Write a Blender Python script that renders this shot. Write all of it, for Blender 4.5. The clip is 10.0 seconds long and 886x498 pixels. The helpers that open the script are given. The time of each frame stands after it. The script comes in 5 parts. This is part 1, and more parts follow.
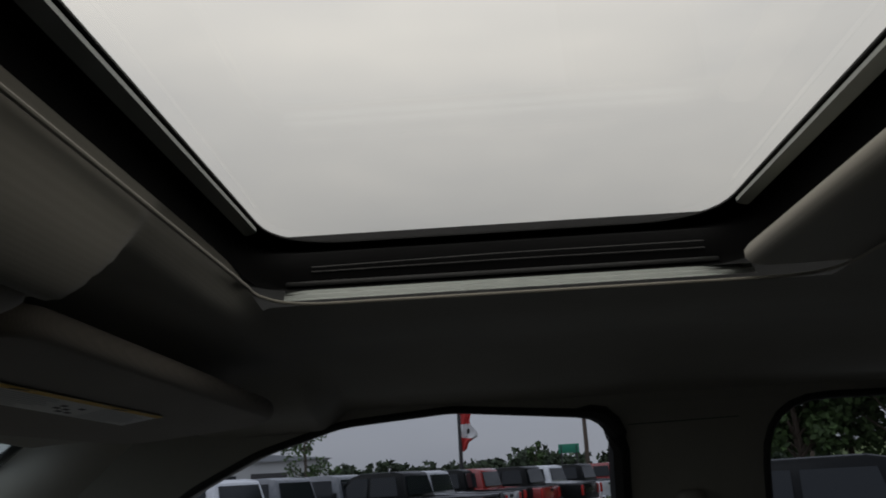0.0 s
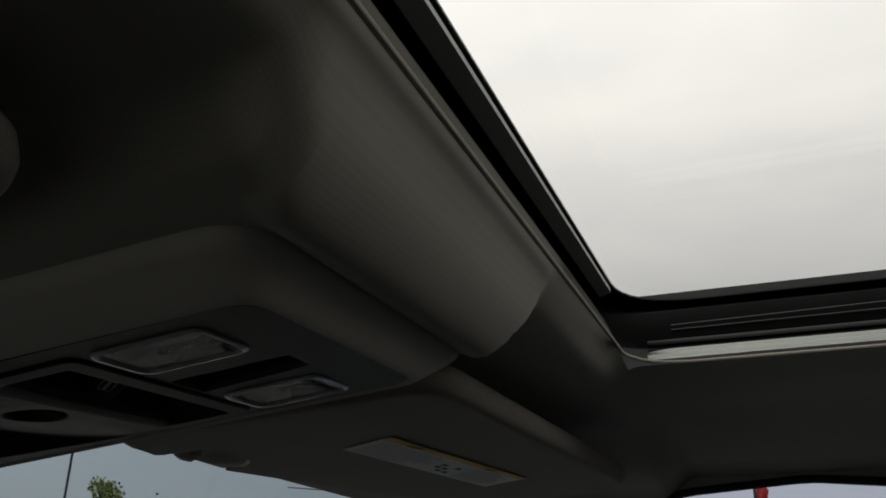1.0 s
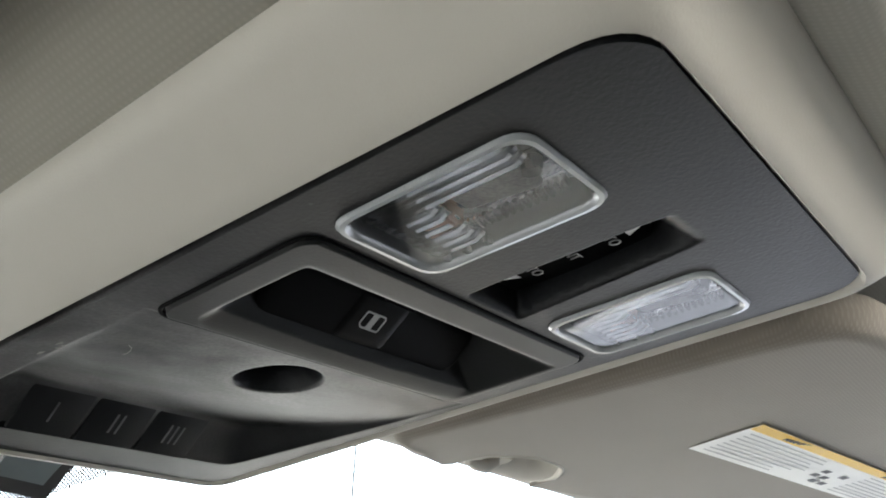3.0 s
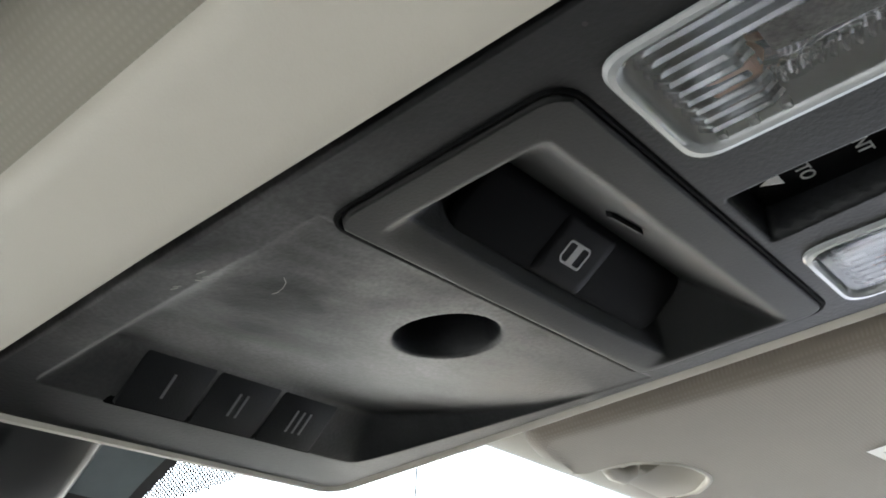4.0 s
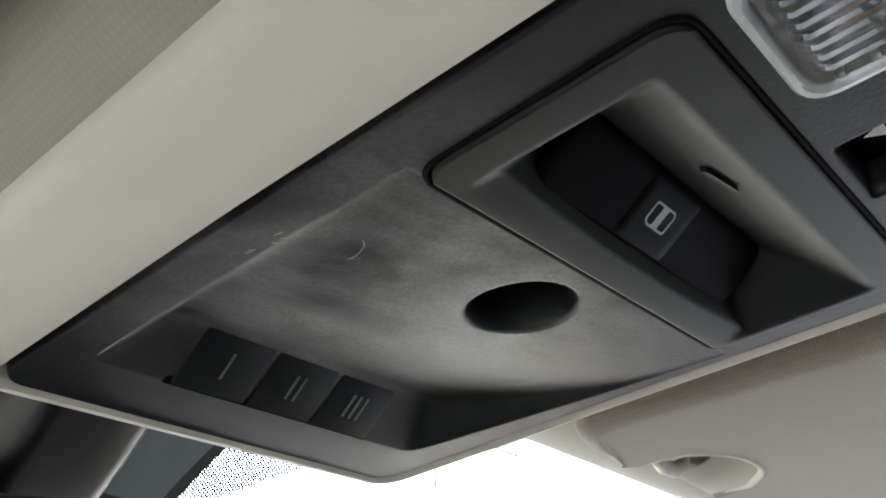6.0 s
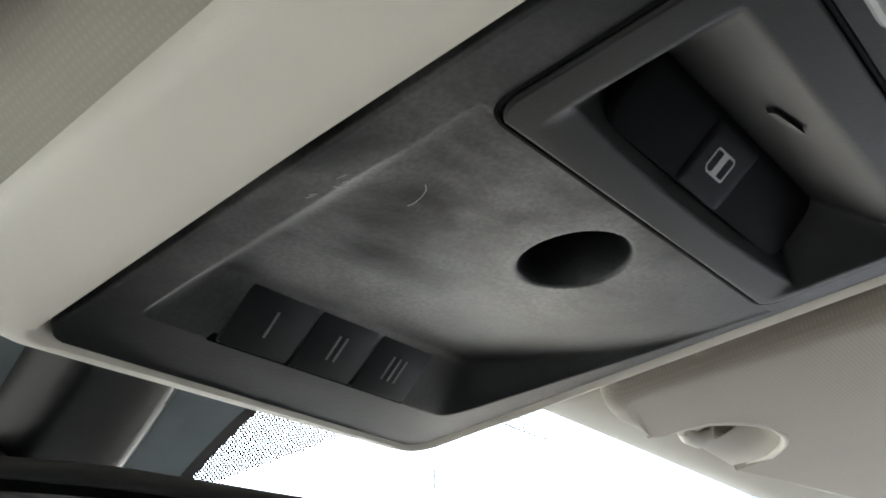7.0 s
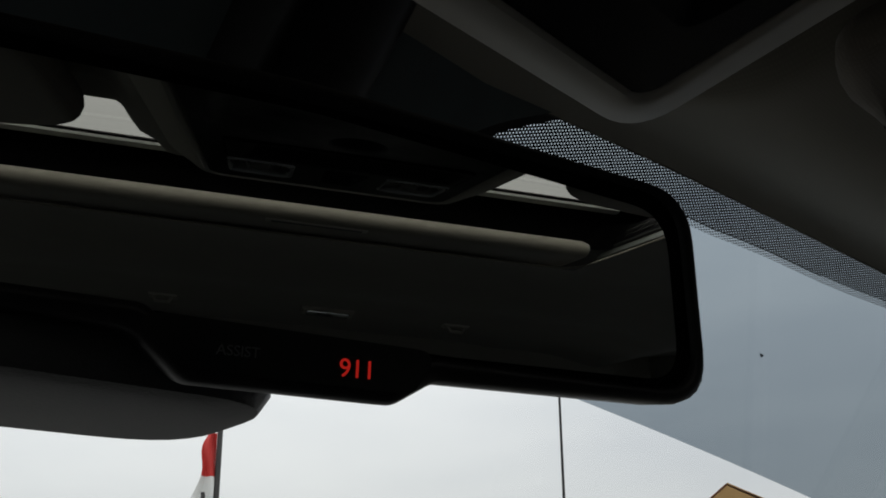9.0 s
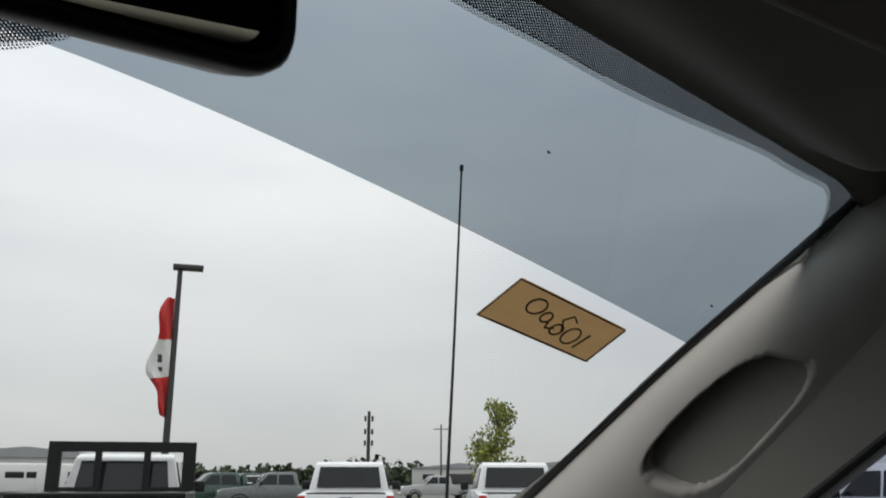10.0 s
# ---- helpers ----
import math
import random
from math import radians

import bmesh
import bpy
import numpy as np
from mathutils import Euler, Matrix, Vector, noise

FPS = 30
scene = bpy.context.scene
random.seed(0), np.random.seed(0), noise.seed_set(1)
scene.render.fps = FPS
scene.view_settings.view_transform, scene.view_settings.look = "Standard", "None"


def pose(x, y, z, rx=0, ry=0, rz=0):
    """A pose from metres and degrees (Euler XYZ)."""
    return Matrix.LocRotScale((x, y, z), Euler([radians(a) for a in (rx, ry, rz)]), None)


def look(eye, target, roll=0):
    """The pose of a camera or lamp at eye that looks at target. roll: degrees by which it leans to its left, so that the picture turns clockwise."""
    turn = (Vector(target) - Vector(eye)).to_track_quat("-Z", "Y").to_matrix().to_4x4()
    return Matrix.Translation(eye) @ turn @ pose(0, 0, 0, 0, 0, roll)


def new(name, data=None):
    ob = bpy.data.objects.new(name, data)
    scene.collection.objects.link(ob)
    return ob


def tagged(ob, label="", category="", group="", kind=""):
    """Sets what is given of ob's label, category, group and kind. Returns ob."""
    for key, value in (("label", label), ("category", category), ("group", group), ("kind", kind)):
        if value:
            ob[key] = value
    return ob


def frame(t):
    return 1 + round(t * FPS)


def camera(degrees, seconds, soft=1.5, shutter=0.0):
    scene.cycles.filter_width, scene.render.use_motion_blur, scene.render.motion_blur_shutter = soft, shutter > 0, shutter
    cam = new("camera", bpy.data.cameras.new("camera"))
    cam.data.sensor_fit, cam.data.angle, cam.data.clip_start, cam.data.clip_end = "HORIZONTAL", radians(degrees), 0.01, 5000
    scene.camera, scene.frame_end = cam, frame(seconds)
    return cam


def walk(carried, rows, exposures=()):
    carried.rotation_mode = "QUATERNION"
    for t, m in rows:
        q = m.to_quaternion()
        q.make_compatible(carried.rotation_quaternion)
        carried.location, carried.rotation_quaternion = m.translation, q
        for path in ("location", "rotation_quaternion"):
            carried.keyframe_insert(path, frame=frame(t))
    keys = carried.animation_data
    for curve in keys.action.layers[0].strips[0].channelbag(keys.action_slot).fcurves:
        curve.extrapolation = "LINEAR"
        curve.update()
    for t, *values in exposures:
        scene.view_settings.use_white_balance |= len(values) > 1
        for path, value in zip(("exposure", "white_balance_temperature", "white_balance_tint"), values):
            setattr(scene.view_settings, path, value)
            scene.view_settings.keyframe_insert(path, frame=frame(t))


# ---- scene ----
cam = camera(54.54, 10.0, soft=1.8, shutter=0.1)
PATH = [
    (0.0, -0.276, -0.334, 1.644, 104.73, 3.14, -87.79),
    (0.5, -0.296, -0.302, 1.639, 107.76, 2.76, -77.93),
    (1.0, -0.288, -0.270, 1.638, 110.00, 0.76, -69.76),
    (1.5, -0.254, -0.235, 1.638, 110.62, 0.50, -62.53),
    (2.0, -0.216, -0.210, 1.644, 110.86, 0.52, -58.52),
    (2.2, -0.205, -0.202, 1.647, 110.82, 0.21, -56.95),
    (3.3, -0.158, -0.149, 1.629, 113.99, 0.13, -51.49),
    (3.5, -0.155, -0.136, 1.627, 114.39, -0.10, -50.95),
    (4.0, -0.148, -0.102, 1.628, 116.18, 0.12, -49.75),
    (4.5, -0.141, -0.092, 1.629, 116.42, 0.04, -48.94),
    (5.0, -0.140, -0.085, 1.625, 116.96, 0.48, -48.98),
    (5.5, -0.142, -0.087, 1.625, 117.06, 0.30, -48.94),
    (6.8, -0.157, -0.072, 1.617, 116.71, 0.87, -49.16),
    (7.0, -0.153, -0.069, 1.616, 116.44, 0.90, -49.32),
    (7.5, -0.149, -0.037, 1.598, 115.98, 0.48, -47.51),
    (7.7, -0.144, -0.016, 1.586, 115.23, 1.16, -48.01),
    (8.0, -0.131, 0.000, 1.552, 115.97, 0.04, -43.75),
    (8.2, -0.131, 0.011, 1.544, 115.63, 0.63, -42.95),
    (8.5, -0.130, 0.013, 1.543, 113.35, 0.59, -42.40),
    (9.0, -0.132, 0.009, 1.545, 113.12, 1.91, -42.21),
    (9.5, -0.121, -0.050, 1.524, 111.53, 1.08, -42.71),
    (9.6, -0.115, -0.061, 1.511, 110.62, 0.97, -42.99),
    (9.8, -0.081, -0.073, 1.483, 108.66, 0.21, -43.74),
    (10.0, -0.051, -0.075, 1.471, 105.14, -0.06, -45.32),
]
walk(cam, [(t, pose(*row)) for t, *row in PATH], exposures=[
    (0.0, -0.6), (0.5, -0.55), (1.0, -0.2), (1.5, 1.7), (2.0, 2.85), (2.2, 3.2), (3.3, 4.62), (5.0, 4.68), (7.0, 4.68), (7.5, 4.45), (7.7, 4.2),
    (8.0, 3.4), (8.5, 1.5), (9.0, -0.25), (9.5, -0.35), (10.0, -0.35)])

# ---- light: an overcast sky and a weak, very wide sun ----
world = bpy.data.worlds.new("overcast_sky")
scene.world = world
world.use_nodes = True
wn, wl = world.node_tree.nodes, world.node_tree.links
wn.clear()
w_out = wn.new("ShaderNodeOutputWorld")
w_bg = wn.new("ShaderNodeBackground")
w_sky = wn.new("ShaderNodeTexSky")
w_sky.sky_type = 'NISHITA'
w_sky.sun_disc = False
w_sky.sun_elevation = radians(48)
w_sky.sun_rotation = radians(-35)
w_co = wn.new("ShaderNodeTexCoord")
w_map = wn.new("ShaderNodeMapping")
w_map.inputs["Scale"].default_value = (1.0, 1.0, 3.5)
w_noise = wn.new("ShaderNodeTexNoise")
w_noise.inputs["Scale"].default_value = 1.6
w_noise.inputs["Detail"].default_value = 6
w_noise.inputs["Roughness"].default_value = 0.5
w_ramp = wn.new("ShaderNodeValToRGB")
w_ramp.color_ramp.elements[0].position, w_ramp.color_ramp.elements[0].color = 0.3, (0.77, 0.79, 0.82, 1)
w_ramp.color_ramp.elements[1].position, w_ramp.color_ramp.elements[1].color = 0.72, (1.04, 1.04, 1.03, 1)
w_scale = wn.new("ShaderNodeMixRGB")
w_scale.blend_type = 'MULTIPLY'
w_scale.inputs[0].default_value = 1.0
w_scale.inputs[2].default_value = (0.09, 0.09, 0.09, 1)
w_mix = wn.new("ShaderNodeMixRGB")
w_mix.inputs[0].default_value = 0.88
wl.new(w_co.outputs["Generated"], w_map.inputs["Vector"])
wl.new(w_map.outputs["Vector"], w_noise.inputs["Vector"])
wl.new(w_noise.outputs["Fac"], w_ramp.inputs["Fac"])
wl.new(w_sky.outputs["Color"], w_scale.inputs[1])
wl.new(w_scale.outputs["Color"], w_mix.inputs[1])
wl.new(w_ramp.outputs["Color"], w_mix.inputs[2])
w_sep = wn.new("ShaderNodeSeparateXYZ")
w_pow = wn.new("ShaderNodeMath")
w_pow.operation = 'POWER'
w_pow.inputs[1].default_value = 1.4
w_pow.use_clamp = True
w_gain = wn.new("ShaderNodeMath")
w_gain.operation = 'MULTIPLY_ADD'
w_gain.inputs[1].default_value, w_gain.inputs[2].default_value = 1.95, 0.95
w_abs = wn.new("ShaderNodeMath")
w_abs.operation = 'MAXIMUM'
w_abs.inputs[1].default_value = 0.0
wl.new(w_co.outputs["Generated"], w_sep.inputs[0])
wl.new(w_sep.outputs["Z"], w_abs.inputs[0])
wl.new(w_abs.outputs[0], w_pow.inputs[0])
wl.new(w_pow.outputs[0], w_gain.inputs[0])
wl.new(w_gain.outputs[0], w_bg.inputs["Strength"])
wl.new(w_mix.outputs["Color"], w_bg.inputs["Color"])
wl.new(w_bg.outputs["Background"], w_out.inputs["Surface"])

sun = new("sun", bpy.data.lights.new("sun", 'SUN'))
sun.data.energy = 0.5
sun.data.angle = radians(40)
sun.data.color = (1.0, 0.97, 0.93)
sun.matrix_world = look((-6, 8, 12), (0, 0, 0))

# ---- materials ----
def nodes_of(name):
    m = bpy.data.materials.new(name)
    m.use_nodes = True
    n, l = m.node_tree.nodes, m.node_tree.links
    return m, n, l, n["Principled BSDF"]


def surface(name, color, rough=0.6, metal=0.0, vary=0.12, scale=40.0, bump=0.0, bump_scale=400.0, coat=0.0, spots=0.0, spec=0.5):
    """Plain material with two scales of variation and a fine relief, in object metres."""
    m, n, l, b = nodes_of(name)
    co = n.new("ShaderNodeTexCoord")
    big = n.new("ShaderNodeTexNoise")
    big.inputs["Scale"].default_value = scale * 0.15
    big.inputs["Detail"].default_value = 4
    small = n.new("ShaderNodeTexNoise")
    small.inputs["Scale"].default_value = scale
    small.inputs["Detail"].default_value = 6
    add = n.new("ShaderNodeMath")
    add.operation = 'ADD'
    l.new(co.outputs["Object"], big.inputs["Vector"])
    l.new(co.outputs["Object"], small.inputs["Vector"])
    l.new(big.outputs["Fac"], add.inputs[0])
    l.new(small.outputs["Fac"], add.inputs[1])
    ramp = n.new("ShaderNodeValToRGB")
    ramp.color_ramp.elements[0].position, ramp.color_ramp.elements[1].position = 0.25, 0.75
    lo = [c * (1 - vary) for c in color]
    hi = [min(1, c * (1 + vary)) for c in color]
    ramp.color_ramp.elements[0].color = (*lo, 1)
    ramp.color_ramp.elements[1].color = (*hi, 1)
    half = n.new("ShaderNodeMath")
    half.operation = 'MULTIPLY'
    half.inputs[1].default_value = 0.5
    l.new(add.outputs[0], half.inputs[0])
    l.new(half.outputs[0], ramp.inputs["Fac"])
    l.new(ramp.outputs["Color"], b.inputs["Base Color"])
    rr = n.new("ShaderNodeMapRange")
    rr.inputs["To Min"].default_value, rr.inputs["To Max"].default_value = max(0.004, rough - min(0.08, rough * 0.25)), min(1, rough + min(0.08, rough * 0.25))
    l.new(half.outputs[0], rr.inputs["Value"])
    l.new(rr.outputs["Result"], b.inputs["Roughness"])
    b.inputs["Metallic"].default_value = metal
    b.inputs["Coat Weight"].default_value = coat
    b.inputs["Specular IOR Level"].default_value = spec
    if bump:
        fine = n.new("ShaderNodeTexNoise")
        fine.inputs["Scale"].default_value = bump_scale
        fine.inputs["Detail"].default_value = 3
        bp = n.new("ShaderNodeBump")
        bp.inputs["Strength"].default_value = bump
        bp.inputs["Distance"].default_value = 0.0006
        l.new(co.outputs["Object"], fine.inputs["Vector"])
        l.new(fine.outputs["Fac"], bp.inputs["Height"])
        l.new(bp.outputs["Normal"], b.inputs["Normal"])
    return m


def fabric(name, color, pitch=0.0016, depth=0.07, relief=0.07):
    """Knitted headliner cloth: crossed ribs with a soft mottling."""
    m, n, l, b = nodes_of(name)
    co = n.new("ShaderNodeTexCoord")
    waves = []
    for axis, k in (('X', 1.0), ('Y', 1.0)):
        w = n.new("ShaderNodeTexWave")
        w.wave_type, w.bands_direction = 'BANDS', axis
        w.inputs["Scale"].default_value = k * 0.314 / pitch
        w.inputs["Distortion"].default_value = 0.6
        w.inputs["Detail"].default_value = 1
        w.inputs["Detail Scale"].default_value = 2
        l.new(co.outputs["Object"], w.inputs["Vector"])
        waves.append(w)
    mul = n.new("ShaderNodeMath")
    mul.operation = 'MULTIPLY'
    l.new(waves[0].outputs["Fac"], mul.inputs[0])
    l.new(waves[1].outputs["Fac"], mul.inputs[1])
    mott = n.new("ShaderNodeTexNoise")
    mott.inputs["Scale"].default_value = 14
    mott.inputs["Detail"].default_value = 8
    l.new(co.outputs["Object"], mott.inputs["Vector"])
    mix = n.new("ShaderNodeMixRGB")
    mix.inputs[1].default_value = (*[c * (1 - depth) for c in color], 1)
    mix.inputs[2].default_value = (*[min(1, c * (1 + depth * 0.8)) for c in color], 1)
    l.new(mul.outputs[0], mix.inputs[0])
    mul2 = n.new("ShaderNodeMixRGB")
    mul2.blend_type = 'MULTIPLY'
    mul2.inputs[0].default_value = 0.22
    l.new(mix.outputs["Color"], mul2.inputs[1])
    l.new(mott.outputs["Fac"], mul2.inputs[2])
    l.new(mul2.outputs["Color"], b.inputs["Base Color"])
    b.inputs["Roughness"].default_value = 0.95
    b.inputs["Specular IOR Level"].default_value = 0.15
    b.inputs["Sheen Weight"].default_value = 0.2
    bp = n.new("ShaderNodeBump")
    bp.inputs["Strength"].default_value = relief
    bp.inputs["Distance"].default_value = 0.0005
    l.new(mul.outputs[0], bp.inputs["Height"])
    l.new(bp.outputs["Normal"], b.inputs["Normal"])
    return m


def pane(name, tint, gloss=0.05, ior=1.5):
    """Thin glass: tinted see-through with a Fresnel mirror on top."""
    m, n, l, b = nodes_of(name)
    n.remove(b)
    out = n["Material Output"]
    tr = n.new("ShaderNodeBsdfTransparent")
    tr.inputs["Color"].default_value = (*tint, 1)
    gl = n.new("ShaderNodeBsdfGlossy")
    gl.inputs["Roughness"].default_value = gloss
    fr = n.new("ShaderNodeFresnel")
    fr.inputs["IOR"].default_value = ior
    mx = n.new("ShaderNodeMixShader")
    l.new(fr.outputs["Fac"], mx.inputs["Fac"])
    l.new(tr.outputs["BSDF"], mx.inputs[1])
    l.new(gl.outputs["BSDF"], mx.inputs[2])
    l.new(mx.outputs["Shader"], out.inputs["Surface"])
    return m


def dotted(name, pitch=0.0026, radius=0.40, holes=False):
    """Black ceramic on glass, in staggered rows: single dots, or a black field with round clear holes."""
    m, n, l, b = nodes_of(name)
    out = n["Material Output"]
    co = n.new("ShaderNodeTexCoord")
    sep = n.new("ShaderNodeSeparateXYZ")
    l.new(co.outputs["Object"], sep.inputs[0])

    def op(kind, a, c=None):
        q = n.new("ShaderNodeMath")
        q.operation = kind
        for i, v in enumerate((a, c)):
            if v is None:
                continue
            if isinstance(v, (int, float)):
                q.inputs[i].default_value = v
            else:
                l.new(v, q.inputs[i])
        return q.outputs[0]
    # rows run down the glass; every other row is shifted by half a step
    row = op('MULTIPLY', sep.outputs["X"], 1.155 / pitch)
    rowi = op('FLOOR', row)
    shift = op('MULTIPLY', op('MODULO', rowi, 2.0), 0.5)
    col = op('ADD', op('MULTIPLY', sep.outputs["Y"], 1.33 / pitch), shift)
    dx = op('SUBTRACT', op('SUBTRACT', col, op('FLOOR', col)), 0.5)
    dy = op('MULTIPLY', op('SUBTRACT', op('SUBTRACT', row, rowi), 0.5), 0.866)
    dist = op('SQRT', op('ADD', op('MULTIPLY', dx, dx), op('MULTIPLY', dy, dy)))
    inside = op('GREATER_THAN' if holes else 'LESS_THAN', dist, radius)
    tr = n.new("ShaderNodeBsdfTransparent")
    mx = n.new("ShaderNodeMixShader")
    b.inputs["Base Color"].default_value = (0.009, 0.010, 0.011, 1)
    b.inputs["Roughness"].default_value = 0.4
    l.new(inside, mx.inputs["Fac"])
    l.new(tr.outputs["BSDF"], mx.inputs[1])
    l.new(b.outputs["BSDF"], mx.inputs[2])
    l.new(mx.outputs["Shader"], out.inputs["Surface"])
    return m


def glow(name, color, strength):
    m, n, l, b = nodes_of(name)
    b.inputs["Base Color"].default_value = (0.02, 0.0, 0.0, 1)
    b.inputs["Emission Color"].default_value = (*color, 1)
    b.inputs["Emission Strength"].default_value = strength
    return m


CLOTH = fabric("headliner_cloth", (0.285, 0.267, 0.226), 0.0016, 0.06, 0.06)
VISOR_CLOTH = fabric("visor_cloth", (0.232, 0.206, 0.175), 0.0015, 0.09, 0.20)
BEIGE = surface("beige_grained_plastic", (0.385, 0.364, 0.318), 0.62, vary=0.05, scale=30, bump=0.10, bump_scale=1500)
PILLAR = surface("beige_pillar_plastic", (0.42, 0.40, 0.36), 0.6, vary=0.05, scale=25, bump=0.25, bump_scale=700)
def worn_panel(name):
    """Charcoal plastic with dusty hand marks, windshield light painted into their spread, and fine grain."""
    m, n, l, b = nodes_of(name)
    co = n.new("ShaderNodeTexCoord")
    mp = n.new("ShaderNodeMapping")
    mp.inputs["Rotation"].default_value = (0, 0, radians(35))
    mp.inputs["Scale"].default_value = (1.0, 1.5, 1.0)
    big = n.new("ShaderNodeTexNoise")
    big.inputs["Scale"].default_value, big.inputs["Detail"].default_value, big.inputs["Distortion"].default_value = 22, 12, 0.35
    fine = n.new("ShaderNodeTexNoise")
    fine.inputs["Scale"].default_value, fine.inputs["Detail"].default_value = 900, 3
    ramp = n.new("ShaderNodeValToRGB")
    ramp.color_ramp.elements[0].position, ramp.color_ramp.elements[0].color = 0.36, (0.0034, 0.0038, 0.0046, 1)
    ramp.color_ramp.elements[1].position, ramp.color_ramp.elements[1].color = 0.80, (0.0100, 0.0108, 0.0122, 1)
    # dust rubbed in round the thumb hole, spread wider to paint in windshield light
    off = n.new("ShaderNodeVectorMath")
    off.operation = 'SUBTRACT'
    off.inputs[1].default_value = (-0.020, 0.040, 1.70)
    far = n.new("ShaderNodeVectorMath")
    far.operation = 'LENGTH'
    wide = n.new("ShaderNodeMapRange")
    wide.interpolation_type = 'SMOOTHSTEP'
    wide.inputs["From Min"].default_value, wide.inputs["From Max"].default_value = 0.020, 0.086
    wide.inputs["To Min"].default_value, wide.inputs["To Max"].default_value = 1.0, 0.0
    patch = n.new("ShaderNodeMapRange")
    patch.inputs["From Min"].default_value, patch.inputs["From Max"].default_value = 0.30, 0.68
    dust_and_light = n.new("ShaderNodeMath")
    dust_and_light.operation = 'MULTIPLY'
    blend = n.new("ShaderNodeMixRGB")
    blend.inputs[2].default_value = (0.225, 0.224, 0.222, 1)
    l.new(co.outputs["Object"], off.inputs[0])
    l.new(off.outputs["Vector"], far.inputs[0])
    l.new(far.outputs["Value"], wide.inputs["Value"])
    l.new(big.outputs["Fac"], patch.inputs["Value"])
    # inside the thumb hole the panel keeps its dark base tone
    off2 = n.new("ShaderNodeVectorMath")
    off2.operation = 'SUBTRACT'
    off2.inputs[1].default_value = (-0.001, 0.0223, 1.7096)
    far2 = n.new("ShaderNodeVectorMath")
    far2.operation = 'LENGTH'
    out2 = n.new("ShaderNodeMapRange")
    out2.inputs["From Min"].default_value, out2.inputs["From Max"].default_value = 0.0160, 0.0176
    keep = n.new("ShaderNodeMath")
    keep.operation = 'MULTIPLY'
    l.new(co.outputs["Object"], off2.inputs[0])
    l.new(off2.outputs["Vector"], far2.inputs[0])
    l.new(far2.outputs["Value"], out2.inputs["Value"])
    l.new(wide.outputs["Result"], keep.inputs[0])
    l.new(out2.outputs["Result"], keep.inputs[1])
    l.new(keep.outputs[0], dust_and_light.inputs[0])
    l.new(patch.outputs["Result"], dust_and_light.inputs[1])
    l.new(dust_and_light.outputs[0], blend.inputs[0])
    l.new(ramp.outputs["Color"], blend.inputs[1])
    # pale specks of the leather grain
    speck = n.new("ShaderNodeTexNoise")
    speck.inputs["Scale"].default_value, speck.inputs["Detail"].default_value = 900, 3
    spr = n.new("ShaderNodeMapRange")
    spr.inputs["From Min"].default_value, spr.inputs["From Max"].default_value = 0.3, 0.7
    spr.inputs["To Min"].default_value, spr.inputs["To Max"].default_value = 0.80, 1.22
    tone = n.new("ShaderNodeVectorMath")
    tone.operation = 'SCALE'
    l.new(co.outputs["Object"], speck.inputs["Vector"])
    l.new(speck.outputs["Fac"], spr.inputs["Value"])
    l.new(blend.outputs["Color"], tone.inputs[0])
    l.new(spr.outputs["Result"], tone.inputs["Scale"])
    rr = n.new("ShaderNodeMapRange")
    rr.inputs["To Min"].default_value, rr.inputs["To Max"].default_value = 0.34, 0.52
    bp = n.new("ShaderNodeBump")
    bp.inputs["Strength"].default_value, bp.inputs["Distance"].default_value = 0.22, 0.0004
    l.new(co.outputs["Object"], mp.inputs["Vector"])
    l.new(mp.outputs["Vector"], big.inputs["Vector"])
    l.new(co.outputs["Object"], fine.inputs["Vector"])
    l.new(big.outputs["Fac"], ramp.inputs["Fac"])
    l.new(big.outputs["Fac"], rr.inputs["Value"])
    b.inputs["Specular IOR Level"].default_value = 0.17
    l.new(tone.outputs["Vector"], b.inputs["Base Color"])
    l.new(rr.outputs["Result"], b.inputs["Roughness"])
    l.new(fine.outputs["Fac"], bp.inputs["Height"])
    l.new(bp.outputs["Normal"], b.inputs["Normal"])
    return m


WORN = worn_panel("worn_charcoal_plastic")
DARK = surface("charcoal_plastic", (0.048, 0.050, 0.053), 0.50, vary=0.3, scale=60, bump=0.35, bump_scale=1100)
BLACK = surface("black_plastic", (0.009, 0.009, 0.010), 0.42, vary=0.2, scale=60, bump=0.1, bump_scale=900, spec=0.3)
GLOSS = surface("gloss_black_plastic", (0.008, 0.009, 0.010), 0.18, vary=0.2, scale=40)
GLOSS_DEEP = surface("satin_black_plastic", (0.0019, 0.0021, 0.0023), 0.6, vary=0.15, scale=60, spec=0.03)
BEZEL = surface("charcoal_surround_plastic", (0.0038, 0.0042, 0.0043), 0.46, vary=0.2, scale=60, bump=0.10, bump_scale=1500, spec=0.19)
KEY_BLACK = surface("key_black_plastic", (0.0018, 0.0019, 0.0022), 0.45, vary=0.15, scale=60, spec=0.05)
SOFT_INK = surface("soft_grey_ink", (0.34, 0.34, 0.34), 0.6, vary=0.05)
BUTTON = surface("button_charcoal", (0.0056, 0.0060, 0.0070), 0.5, vary=0.2, scale=90, bump=0.12, bump_scale=1600, spec=0.12)
DIM_INK = surface("dim_grey_ink", (0.085, 0.086, 0.09), 0.6, vary=0.05)
RUBBER = surface("black_rubber", (0.010, 0.010, 0.010), 0.7, vary=0.2, scale=80, bump=0.2)
ALUMINIUM = surface("satin_aluminium", (0.62, 0.63, 0.62), 0.35, metal=0.9, vary=0.08, scale=60)
RAIL_METAL = surface("dull_aluminium", (0.30, 0.32, 0.30), 0.38, metal=0.85, vary=0.1, scale=60)
